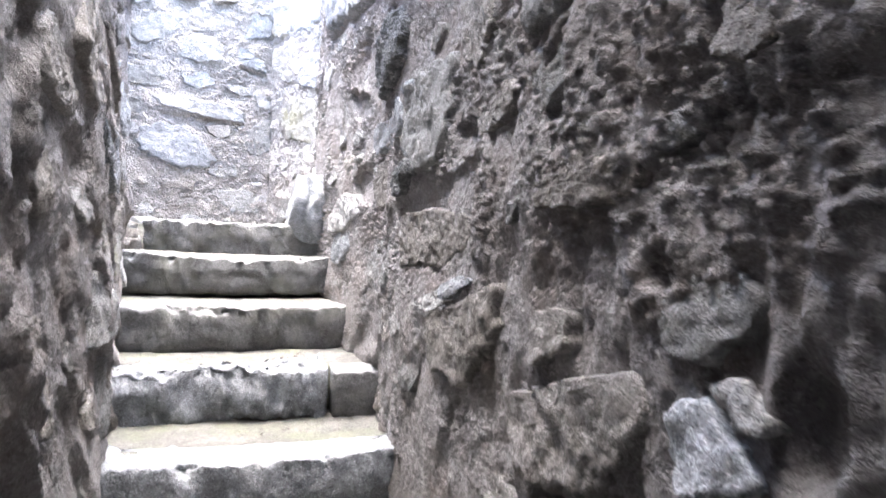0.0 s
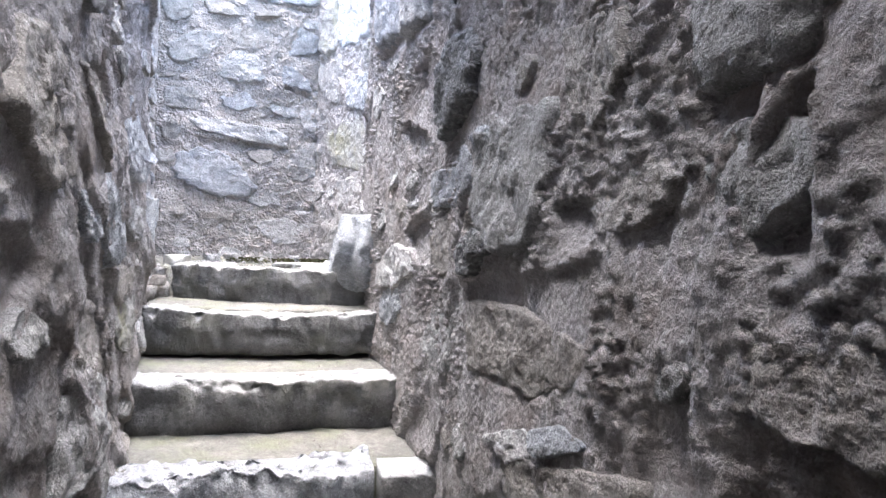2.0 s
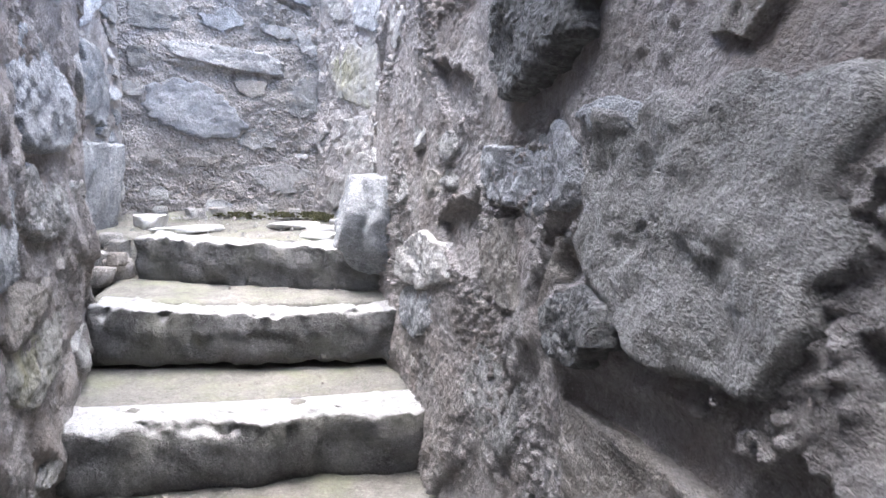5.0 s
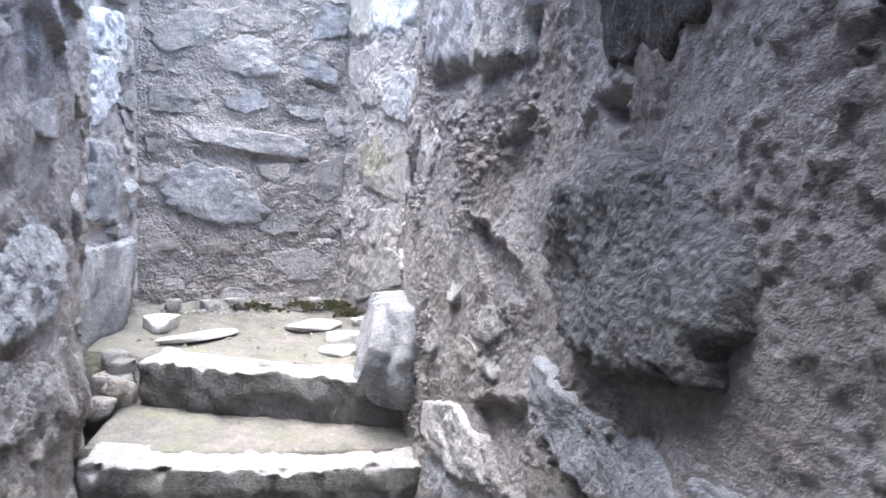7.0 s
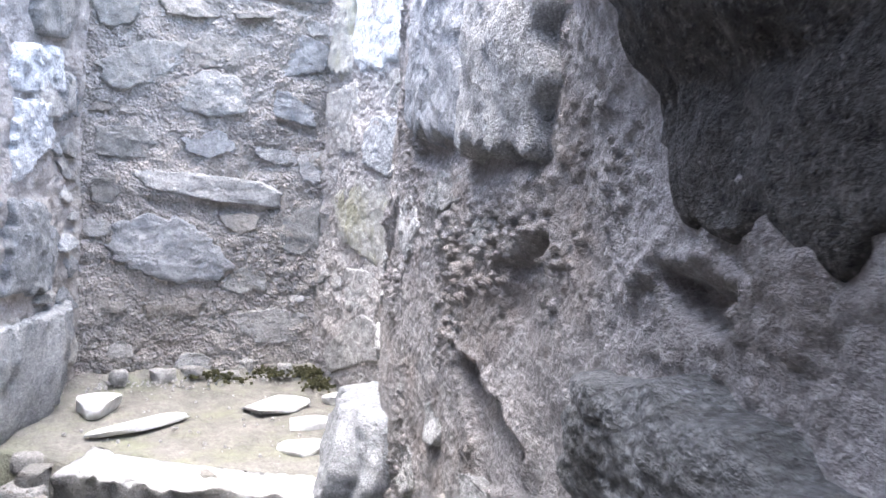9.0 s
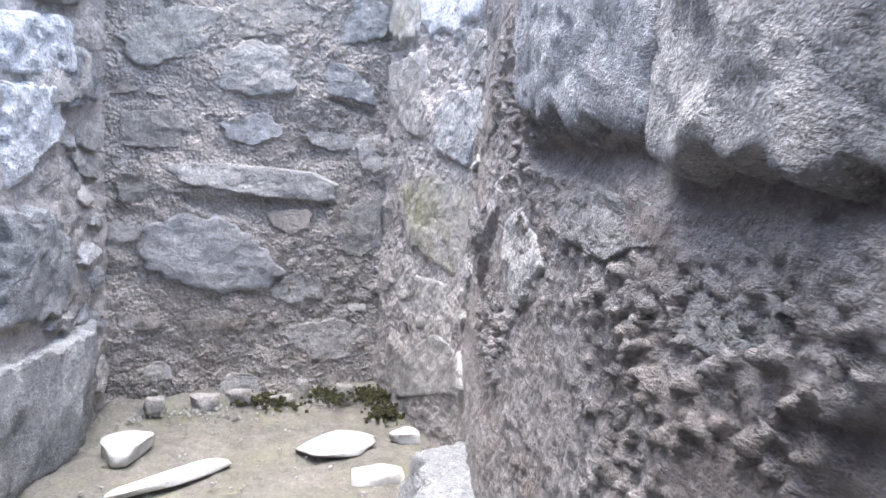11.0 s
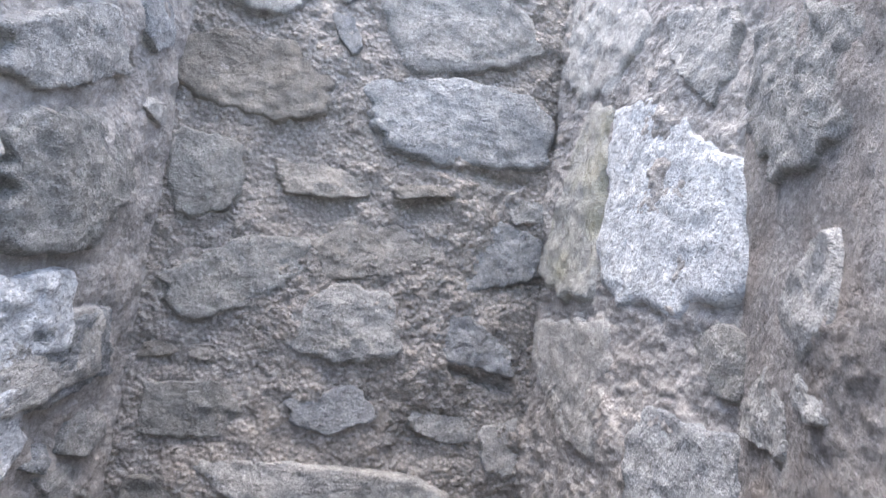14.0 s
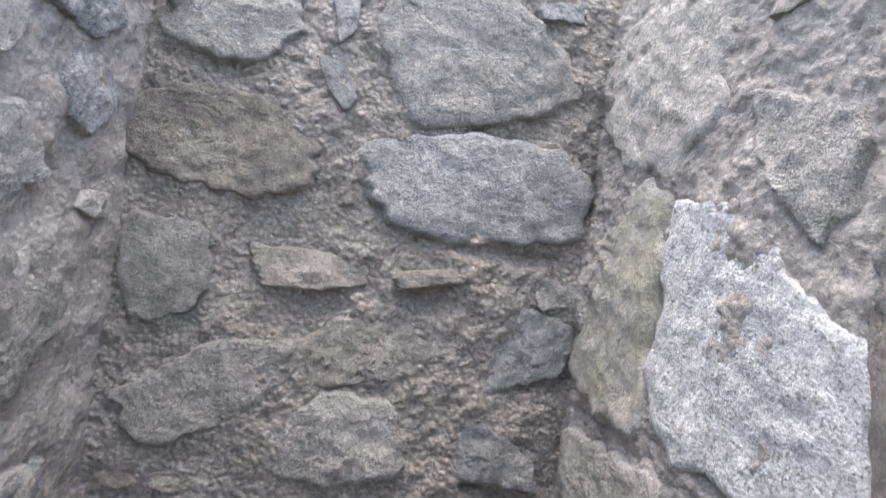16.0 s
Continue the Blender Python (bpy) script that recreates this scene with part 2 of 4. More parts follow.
        if self.tear:
            calm = np.ones(len(u))
            for cu, cz, w, h in self.calm:
                r = np.maximum(np.abs(u - cu) / (w / 2), np.abs(z - cz) / (h / 2))
                calm = np.minimum(calm, np.clip((r - 0.9) / 0.35, 0.1, 1))
            along = self.way * u
            jag = 0.035 * rugged(q + 3, 0.11, 3)
            amount = self.tear * calm * np.clip(0.55 + 1.3 * smooth_noise(q + 17, 0.3), 0, 1.5)
            first = (along + 0.45 * z + 0.09 * smooth_noise(q + 29, 0.2) + jag) / 0.31
            second = (z + 0.35 * along + 0.10 * smooth_noise(q + 43, 0.22) + jag) / 0.27
            out = out + torn(first, amount) + torn(second, 0.8 * amount) - 0.35 * amount
        for hu, hz, w, h, depth in self.hollows:
            r = np.sqrt(((u - hu) / (w / 2)) ** 2 + ((z - hz) / (h / 2)) ** 2) + 0.25 * smooth_noise(q, 0.05)
            out = out - depth * np.clip((1.15 - r) / 0.35, 0, 1)
        return np.column_stack([p + n * out[:, None], z])

    def build(self, name, material, us, zs, lumps, label, thick=0.4, sky_cut=()):
        uu, zz = np.meshgrid(us, zs, indexing="ij")
        # unseen wall top cut down over this stretch to let more skylight in
        if sky_cut:
            keep = np.clip((uu - sky_cut[0]) / (sky_cut[1] - sky_cut[0]), 0.06, 1)
            zz = np.where(zz > 1.35, 1.35 + (zz - 1.35) * keep, zz)
        front = self.surface(uu.ravel(), zz.ravel(), lumps, 0.0035 if lumps > 0.006 else 0.006 if lumps > 0.004 else 0.009)
        nu, nz = len(us), len(zs)
        rim = np.array(us)
        p, n = self.spot(rim)
        rear = p - n * thick
        verts = list(front)
        faces = [f[::-1] for f in grid_faces(nu, nz)]
        b0 = len(verts)
        verts += [(x, y, self.bottom) for x, y in rear] + [(x, y, t) for (x, y), t in zip(rear, zz[:, -1])]
        for i in range(nu - 1):
            lo, hi = i * nz, i * nz + nz - 1
            faces.append((b0 + i, b0 + i + 1, b0 + nu + i + 1, b0 + nu + i))
            faces.append((lo, lo + nz, b0 + i + 1, b0 + i))
            faces.append((hi, b0 + nu + i, b0 + nu + i + 1, hi + nz))
        faces.append(tuple(range(nz)) + (b0 + nu, b0))
        faces.append(tuple(range((nu - 1) * nz, nu * nz)) + (b0 + 2 * nu - 1, b0 + nu - 1))
        self.object = mesh_object(name, verts, faces, material)
        return tagged(self.object, label, "wall", kind="structure")


def steps_between(*stops):
    """Values from stop to stop, each stretch with its own spacing: (start, spacing), ..., (end,)."""
    out = []
    for (a, d), b in zip(stops, stops[1:]):
        n = max(1, round((b[0] - a) / d))
        out += [a + (b[0] - a) * i / n for i in range(n)]
    return np.array(out + [stops[-1][0]])


def outline(rng, corners, seg):
    """The edge of an angular, broken face that just fills a square of side 2."""
    turn = rng.uniform(-0.2, 0.2) if corners == 4 else rng.uniform(0, 6.28)
    loose = 0.1 if corners == 4 else 0.28
    ways = [turn + 6.283 * (k + rng.uniform(-loose, loose)) / corners for k in range(corners)]
    reach = [rng.uniform(0.78, 1.0) for _ in ways]
    wob = [(rng.uniform(0.006, 0.016), rng.randint(3, 11), rng.uniform(0, 6.28)) for _ in range(4)]
    xs, ys = [], []
    for s in range(seg):
        a = 6.283 * s / seg
        pull = sum(max(0.0, math.cos(a - w) / d) ** 16 for w, d in zip(ways, reach)) ** (1 / 16)
        r = 1 / max(pull, 0.68) * (1 + sum(g * math.sin(f * a + o) for g, f, o in wob) + rng.uniform(-0.012, 0.012))
        xs.append(r * math.cos(a))
        ys.append(r * math.sin(a))
    wide, tall = max(map(abs, xs)), max(map(abs, ys))
    return [(x / wide, y / tall) for x, y in zip(xs, ys)]


def shaped(rng, corners, seg, jag):
    """The edge of a stone with these corners (x, y from -1 to 1), its points worn and its sides chipped."""
    n = len(corners)
    ring = []
    for s in range(seg):
        a = 6.283 * s / seg
        dx, dy, far = math.cos(a), math.sin(a), 0.15
        for k in range(n):
            (ax, ay), (bx, by) = corners[k], corners[(k + 1) % n]
            ex, ey = bx - ax, by - ay
            det = ex * dy - ey * dx
            if abs(det) > 1e-9:
                d, f = (ex * ay - ey * ax) / det, (dx * ay - dy * ax) / det
                if d > 0 and -1e-6 <= f <= 1 + 1e-6:
                    far = max(far, d)
        ring.append(far)
    worn = [0.25 * ring[s - 1] + 0.5 * ring[s] + 0.25 * ring[(s + 1) % seg] for s in range(seg)]
    wob = [(rng.uniform(0.012, 0.03), rng.randint(4, 19), rng.uniform(0, 6.28)) for _ in range(5)]
    out = []
    for s in range(seg):
        a = 6.283 * s / seg
        r = worn[s] * (1 + jag * jag * (sum(g * math.sin(f * a + o) for g, f, o in wob) + rng.uniform(-0.012, 0.012)))
        out.append((r * math.cos(a), r * math.sin(a)))
    return out


def stone(wall, u, z, w, h, tilt, out, material, corners):
    """One rubble stone bedded in a wall: cleaved facets and broken edges, a little proud of the mortar."""
    rng = random.Random(round(u * 7919 + z * 104729 + w * 1299709))
    wall.taken.append((u, z, w, h))
    size = max(w, h)
    seg = 24 if size < 0.1 else 48 if size < 0.22 else 96
    inside = 4 if size < 0.1 else 9 if size < 0.22 else 22
    rings = [0.9 * ((k + 1) / inside) ** 0.8 for k in range(inside)] + [0.95, 0.985, 1.02, 1.1]
    given = not isinstance(corners, int)
    radii = shaped(rng, corners, seg, min(1.0, 2.0 * min(w, h) / max(w, h))) if given else outline(rng, corners, seg)
    lean = math.radians(tilt)
    steep = (0.5 * out + (0.009 if wall in (right, left) else 0.004)) * (0.45 if given or corners == 4 else 1.0)
    cuts = [(rng.uniform(0.9, 1.4) * out, rng.uniform(-1.0, 1.0) * steep, rng.uniform(-1.7, 0.3) * steep) for _ in range(4)] + [(1.1 * out, 0.0, -0.3 * steep)]
    us, zs, cs, inner = [u], [z], [min(c[0] for c in cuts)], [1.0]
    for r in rings:
        for s in range(seg):
            x, y = radii[s][0] * r, radii[s][1] * r
            px, py = x * w / 2 * math.cos(lean) - y * h / 2 * math.sin(lean), x * w / 2 * math.sin(lean) + y * h / 2 * math.cos(lean)
            us.append(u - px)
            zs.append(z + py)
            face = max(0.2 * out, min(c + f * x + g * y for c, f, g in cuts))
            if r <= 0.95:
                cs.append(face * (1.0 if r < 0.9 else 0.95))
            else:
                cs.append(face * 0.65 if r < 1 else -0.25 * out if r < 1.05 else -0.045)
            inner.append(1.0 if r < 1 else 0.3)
    us, zs, cs = np.array(us), np.array(zs), np.array(cs)
    p, n = wall.spot(us)
    q = np.column_stack([p, zs])
    shift = rng.uniform(0, 50)
    ridge = 1 - 2 * np.abs(rugged(q + shift, 0.12, 2, 0.5))
    streaks = 1 - 2 * np.abs(rugged(q * (1, 1, 0.4) + shift, 0.022, 2, 0.6))
    layer = rugged(q + shift + 5, 0.16, 2) * 5
    cleave = np.floor(layer) + np.clip((layer - np.floor(layer)) * 5 - 2, 0, 1)
    fine = 0.0045 if wall in (right, left) else 0.0028
    cs = cs + np.array(inner) * (0.14 * out * ridge + 0.10 * out * cleave + fine * rugged(q, 0.05, 5, 0.7) + (0.002 if wall in (right, left) else 0.001) * streaks)
    swell = wall.bulge(np.array([u]), np.array([z]))[0]
    if wall.shade_lean:
        cs = cs + wall.shade_lean * np.clip((zs - 0.92) / 0.42, 0, 1) * np.clip((3.52 - us) / 0.3, 0, 1)
    place = np.column_stack([p + n * (cs + 0.75 * swell)[:, None], zs])
    place = place + 0.004 * np.column_stack([smooth_noise(q + 11, 0.03), smooth_noise(q + 23, 0.03), smooth_noise(q + 37, 0.03)])
    faces = [(0, 1 + s, 1 + (s + 1) % seg) for s in range(seg)]
    for k in range(len(rings) - 1):
        for s in range(seg):
            a, b = 1 + k * seg + s, 1 + k * seg + (s + 1) % seg
            faces.append((a, a + seg, b + seg, b))
    return mesh_object("stone", place, faces, material, wall.object)


def fill(wall, u0, u1, z0, z1, tries, sizes, kinds, out=0.03, seed=1, gap=0.82):
    """Smaller rubble wherever the wall still has room."""
    rng = random.Random(seed)
    for _ in range(tries):
        w = rng.uniform(*sizes)
        h = w * rng.uniform(0.4, 0.85)
        u, z = rng.uniform(u0 + w / 2, u1 - w / 2), rng.uniform(z0, z1)
        if all(abs(u - a) > gap * (w + c) / 2 or abs(z - b) > gap * (h + d) / 2 for a, b, c, d in wall.taken):
            stone(wall, u, z, w, h, rng.uniform(-15, 15), out * rng.uniform(0.6, 1.3), rng.choice(kinds), rng.choice((5, 5, 6, 7)))


# ---------------------------------------------------------------- walls
right = Wall([(1.1, -4.3), (0.9, -3.3), (0.68, -2.5), (0.56, -2.0), (0.385, -1.5), (0.33, -1.2), (0.25, -0.92), (0.12, -0.62),
              (-0.065, -0.11), (-0.13, 0.1), (-0.2, 0.5), (-0.26, 0.82)], -2.4, 2.35)
corner = Wall([(-0.26, 0.82), (-0.5, 1.12), (-0.72, 1.45)], -0.4, 2.4)
back = Wall([(-0.72, 1.45), (-1.58, 0.87)], -0.4, 2.5)
landing = Wall([(-1.58, 0.87), (-1.44, 0.44), (-1.38, 0.2), (-1.36, -0.2)], -0.4, 2.35)
left = Wall([(-1.36, -0.2), (-1.12, -0.2), (-1.08, -0.25), (-0.87, -0.6), (-0.74, -0.93), (-0.62, -1.25), (-0.42, -1.7),
             (-0.32, -2.05), (-0.05, -2.8), (0.2, -3.5), (0.45, -4.3)], -2.4, 1.7)
rear = Wall([(0.35, -4.1), (1.2, -4.1)], -2.4, 1.6)

right.socket(3.706, 0.477, 0.328, 0.193, 0.03, [(-1.0, 1.0), (-0.24, 0.91), (0.89, 0.22), (1.0, -0.4), (-0.09, -1.0), (-0.55, -0.18)])
right.socket(3.612, 0.713, 0.122, 0.146, 0.026, [(-0.91, 0.46), (-0.03, 0.87), (1.0, 1.0), (0.95, -0.2), (-0.2, -1.0), (-1.0, -0.64)])
right.socket(3.216, 0.751, 0.138, 0.054, 0.032, [(-1.0, 1.0), (1.0, 0.67), (0.92, -0.11), (0.37, -0.94), (-0.25, -1.0), (-0.86, 0.34)])
right.socket(3.93, 0.915, 0.78, 0.09, 0.014, [(-1.0, 1.0), (0.0, 0.7), (0.95, 0.2), (1.0, -1.0), (-0.2, -0.8), (-1.0, 0.0)])
right.socket(3.617, 0.146, 0.308, 0.207, 0.03, [(-1.0, 0.17), (0.78, 1.0), (1.0, -0.74), (0.3, -1.0), (-0.6, -0.53)])
right.socket(2.925, 0.157, 0.227, 0.104, 0.03, [(-1.0, 0.67), (-0.22, 1.0), (1.0, 0.62), (-0.53, -1.0)])
right.socket(2.399, 0.147, 0.168, 0.102, 0.028, [(-1.0, 1.0), (0.94, 0.57), (1.0, -0.83), (-0.92, -1.0)])
right.socket(2.601, -0.051, 0.638, 0.282, 0.011, [(-1.0, 0.53), (0.27, 0.83), (0.98, 1.0), (1.0, 0.31), (0.77, -0.45), (0.21, -0.89), (-0.98, -1.0)])
right.socket(1.906, 0.174, 0.093, 0.165, 0.05, [(-0.66, 0.3), (0.2, 0.99), (0.55, 1.0), (1.0, -0.89), (-0.7, -1.0), (-1.0, -0.55)])
back.socket(0.367, 1.598, 0.193, 0.107, 0.022, [(-1.0, 0.21), (0.81, 1.0), (1.0, -0.44), (0.06, -1.0), (-0.78, -0.81)])
back.socket(0.516, 0.714, 0.618, 0.149, 0.02, [(-1.0, 1.0), (1.0, 0.76), (0.74, -1.0), (0.0, -0.63), (-0.75, 0.24)])
back.socket(0.261, 1.727, 0.419, 0.048, 0.016, [(-1.0, 0.92), (0.31, 0.7), (1.0, 1.0), (0.75, -1.0), (-0.59, -0.97)])
back.socket(0.149, 1.160, 0.207, 0.079, 0.03, [(-1.0, 1.0), (0.98, -0.16), (1.0, -1.0), (-0.77, 0.08)])
right.hollow(2.797, 0.215, 0.061, 0.120, 0.026)
right.hollow(1.612, -0.145, 0.068, 0.056, 0.026)
right.hollow(1.385, -0.280, 0.072, 0.121, 0.037)
left.hollow(0.858, -0.135, 0.231, 0.279, 0.021)
left.hollow(1.721, 0.434, 0.524, 0.145, 0.026)
left.hollow(1.856, 0.436, 0.382, 0.056, 0.026)
left.hollow(2.377, 0.041, 0.214, 0.136, 0.026)

# shade_lean tips the unseen upper wall inward to darken the stones there
right.shade_lean, right.drip = 0.3, 0.012
right.tear, left.tear, left.way = 0.03, 0.04, -1.0
right.calm = [(2.1, 0.28, 0.55, 0.6), (2.6, -0.1, 0.6, 0.3), (3.98, 0.55, 1.05, 1.7), (4.16, 1.2, 0.5, 0.45), (3.71, 1.12, 0.38, 0.48), (3.12, 0.57, 0.54, 0.3), (3.0, 1.04, 0.7, 0.46), (4.52, 0.25, 0.6, 0.5), (5.2, 1.0, 0.9, 3.0)]
right.build("wall_right", mortar_rough, steps_between((0, 0.03), (1.0, 0.009), (2.4, 0.005), (4.7, 0.012), (right.length + 0.12,)),
            steps_between((-2.4, 0.06), (-0.75, 0.009), (-0.2, 0.0055), (1.35, 0.02), (2.35,)), 0.0078, "rubble stone stair wall in rough pebbly mortar", 0.4, (4.55, 4.95))
corner.build("wall_corner", mortar_pale, steps_between((-0.1, 0.006), (corner.length + 0.12,)), steps_between((-0.4, 0.03), (-0.1, 0.006), (2.4,)),
             0.003, "splayed rubble wall beside the landing")
back.build("wall_back", mortar_back, steps_between((-0.15, 0.0055), (back.length + 0.15,)), steps_between((-0.4, 0.03), (-0.1, 0.0055), (2.4, 0.02), (2.5,)),
           0.0034, "rubble stone wall behind the landing")
landing.build("wall_landing", mortar_pale, steps_between((-0.15, 0.01), (0.8, 0.02), (landing.length + 0.1,)),
              steps_between((-0.4, 0.03), (-0.1, 0.01), (2.35,)), 0.003, "daylit rubble wall above the landing")
left.build("wall_left", mortar_rough, steps_between((0, 0.02), (0.2, 0.01), (2.9, 0.03), (left.length,)),
           steps_between((-2.4, 0.06), (-0.8, 0.011), (1.0, 0.03), (1.7,)), 0.005, "rubble stone stair wall in rough mortar")
rear.build("wall_rear", mortar_rough, steps_between((0, 0.05), (rear.length,)), steps_between((-2.4, 0.05), (1.6,)), 0.005,
           "rubble wall closing the foot of the stair")

# unseen cover added to dim the lower stair, rising with the steps
vy = np.linspace(-3.1, -4.3, 60)
vx = np.linspace(-1.5, 1.6, 50)
gx, gy = np.meshgrid(vx, vy, indexing="ij")
gz = 1.5 + 0.3 * (gy.ravel() + 3.1) + 0.05 * rugged(np.column_stack([gx.ravel(), gy.ravel(), gy.ravel() * 0]), 0.3, 3)
low = np.column_stack([gx.ravel(), gy.ravel(), gz])
n_low = len(low)
vfaces = grid_faces(50, 60) + [tuple(n_low + i for i in f[::-1]) for f in grid_faces(50, 60)]
ring = [i * 60 for i in range(50)] + [49 * 60 + j for j in range(1, 60)] + [i * 60 + 59 for i in range(48, -1, -1)] + [j for j in range(58, 0, -1)]
vfaces += [(a, b, b + n_low, a + n_low) for a, b in zip(ring, ring[1:] + ring[:1])]
shade_cover = mesh_object("ceiling", np.vstack([low, low + [0, 0, 0.35]]), vfaces, mortar_rough)
tagged(shade_cover, "rough stone cover added unseen to dim the lower stair", "ceiling", kind="structure")

# ---------------------------------------------------------------- steps
def slab(name, a, b, z, tall, deep, material, parent, dip=0.015, rag=0.012, worn=0.02, label="", seed=0.0, droop=0.0):
    """A worn stone block whose front top edge runs from a to b; it reaches deep metres back under the next step."""
    a, b, worn = np.array(a, float), np.array(b, float), 0.6 * worn
    run = b - a
    wide = np.linalg.norm(run)
    run = run / wide
    inward = np.array([-run[1], run[0]])
    cols = max(12, int(wide / 0.012))
    prof = [(0.03, -tall), (0.022, -tall * 0.9), (0.014, -tall * 0.78), (0.008, -tall * 0.64), (0.004, -tall * 0.5), (0.002, -tall * 0.37), (0.0, -tall * 0.25),
            (0.0, -worn * 0.8 - 0.006), (0.001, -worn * 0.45), (worn * 0.5, -worn * 0.1), (worn * 1.2, 0.0), (worn * 2.0, 0.002)]
    prof += [(worn * 2.0 + (deep - worn * 2.0) * k / 11, 0.002 - droop * k / 11) for k in range(1, 12)] + [(deep, -tall)]
    pts = []
    for i in range(cols + 1):
        s = i / cols
        for y, h in prof:
            pts.append((*(a + run * wide * s + inward * y), z + h - dip * math.sin(math.pi * s) * (1.0 if h > -tall * 0.5 else 0.2)))
    pts = np.array(pts)
    q = pts + seed
    front = np.tile([1 if y < deep - 0.01 else 0 for y, h in prof], cols + 1)
    bend = rag * 1.5 * smooth_noise(q * (1, 1, 0.3), 0.25) + rag * 0.55 * rugged(q, 0.06, 4, 0.7)
    pts[:, :2] -= inward * (bend * front)[:, None]
    pts[:, 2] += front * (rag * 0.4 * rugged(q + 31, 0.07, 4, 0.7))
    # chips broken out of the upper front edge
    edge = np.tile([max(0.0, 1 - (abs(y) + abs(h)) / 0.045) for y, h in prof], cols + 1)
    chip = np.clip(rugged(q * (1, 1, 0.2) + 61, 0.10, 4, 0.65) - 0.15, 0, 1.2) * edge * min(1.0, rag * 50)
    pts[:, :2] += inward * (0.036 * chip)[:, None]
    pts[:, 2] -= 0.024 * chip
    m = len(prof)
    faces = grid_faces(cols + 1, m)
    faces += [(i * m + m - 1, i * m, (i + 1) * m, (i + 1) * m + m - 1) for i in range(cols)]
    faces += [tuple(range(m))[::-1], tuple(cols * m + j for j in range(m))]
    return mesh_object(name, pts, [f[::-1] for f in faces], material, parent, label)


def empty(name, x, y, z, label, category, group=""):
    ob = new(name)
    ob.empty_display_size = 0.1
    ob.location = (0, 0, 0)
    return tagged(ob, label, category, group)


STEP = "steps of the stair"
flight = [
    # front edge from, to, height of the tread
    ((-1.03, 0.0), (-0.05, 0.0), 0.0),
    ((-0.93, -0.48), (0.10, -0.204), -0.165),
    ((-0.78, -0.905), (0.2, -0.57), -0.38),
    ((-0.60, -1.31), (0.36, -1.02), -0.575),
    ((-0.44, -1.68), (0.5, -1.42), -0.76),
    ((-0.30, -2.08), (0.62, -1.80), -0.94),
    ((-0.15, -2.48), (0.76, -2.20), -1.12),
    ((0.0, -2.88), (0.90, -2.60), -1.30),
    ((0.15, -3.28), (1.03, -3.00), -1.48),
    ((0.28, -3.68), (1.15, -3.40), -1.66),
    ((0.42, -4.1), (1.25, -3.80), -1.84),
]
words = ["broad grey stone step with bright worn edge at the landing", "grey stone step with greenish earth behind its edge",
         "deep grey stone step, worn edge painted pale as if lit", "step of rough cleaved blue-grey stone beside a small block"]
for i, (a, b, z) in enumerate(flight):
    ob = empty("stone_step", *a, z, words[i] if i < 4 else "worn grey stone step in the dim lower stair", "step", STEP)
    tall = 0.19 if i != 2 else 0.205
    if i == 3:
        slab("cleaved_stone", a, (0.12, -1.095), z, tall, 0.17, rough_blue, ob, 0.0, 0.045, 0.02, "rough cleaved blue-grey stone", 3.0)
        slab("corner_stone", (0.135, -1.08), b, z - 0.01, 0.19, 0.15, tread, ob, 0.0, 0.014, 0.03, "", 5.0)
    else:
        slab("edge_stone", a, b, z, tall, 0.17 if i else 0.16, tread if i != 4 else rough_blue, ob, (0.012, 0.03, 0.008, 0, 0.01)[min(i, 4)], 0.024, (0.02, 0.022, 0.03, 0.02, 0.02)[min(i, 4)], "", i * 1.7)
    # earth packed behind the edge stone, under the foot of the next riser
    r = np.array(b) - np.array(a)
    inward = np.array([-r[1], r[0]]) / np.linalg.norm(r)
    if i:
        slab("earth_bed", np.array(a) + inward * 0.13 - r * 0.03, np.array(b) + inward * 0.13 + r * 0.03, z - 0.004, 0.25, 0.42, earth, ob, 0.012, 0.008, 0.02,
             "packed earth with green algae", i * 2.3, -0.012)

# the landing floor
lx, ly = np.linspace(-1.75, 0.15, 110), np.linspace(0.1, 1.6, 90)
gx, gy = np.meshgrid(lx, ly, indexing="ij")
q = np.column_stack([gx.ravel(), gy.ravel(), gx.ravel() * 0])
hz = -0.022 + 0.014 * rugged(q, 0.25, 3) + 0.006 * rugged(q, 0.05, 3) + 0.05 * np.clip((0.674 * (gx.ravel() + 0.72) + 1.45 - gy.ravel()) < 0.12, 0, 1) * (0.6 + 0.6 * smooth_noise(q, 0.12))
top = np.column_stack([gx.ravel(), gy.ravel(), hz])
n_top = len(top)
ff = [f[::-1] for f in grid_faces(110, 90)] + [tuple(n_top + i for i in f) for f in grid_faces(110, 90)]
rim = [i * 90 for i in range(110)] + [109 * 90 + j for j in range(1, 90)] + [i * 90 + 89 for i in range(108, -1, -1)] + [j for j in range(88, 0, -1)]
ff += [(a + n_top, b + n_top, b, a) for a, b in zip(rim, rim[1:] + rim[:1])]
tagged(mesh_object("floor", np.vstack([top, top * (1, 1, 0) + [0, 0, -0.4]]), ff, earth), "trodden earth landing with green algae and dust", "floor", kind="structure")

# ---------------------------------------------------------------- stones of the walls
stone(back, 0.865, 1.881, 0.407, 0.222, 0, 0.016, brown, [(-1.0, 0.5), (-0.26, 1.0), (0.54, 0.92), (1.0, 0.41), (0.99, -0.61), (0.52, -1.0), (-0.44, -0.95), (-0.95, -0.48)])
stone(back, 0.939, 1.594, 0.192, 0.214, 0, 0.014, dark, [(-1.0, 1.0), (0.77, 1.0), (1.0, -0.04), (0.76, -0.71), (-0.06, -1.0), (-0.57, -0.99), (-0.93, -0.16)])
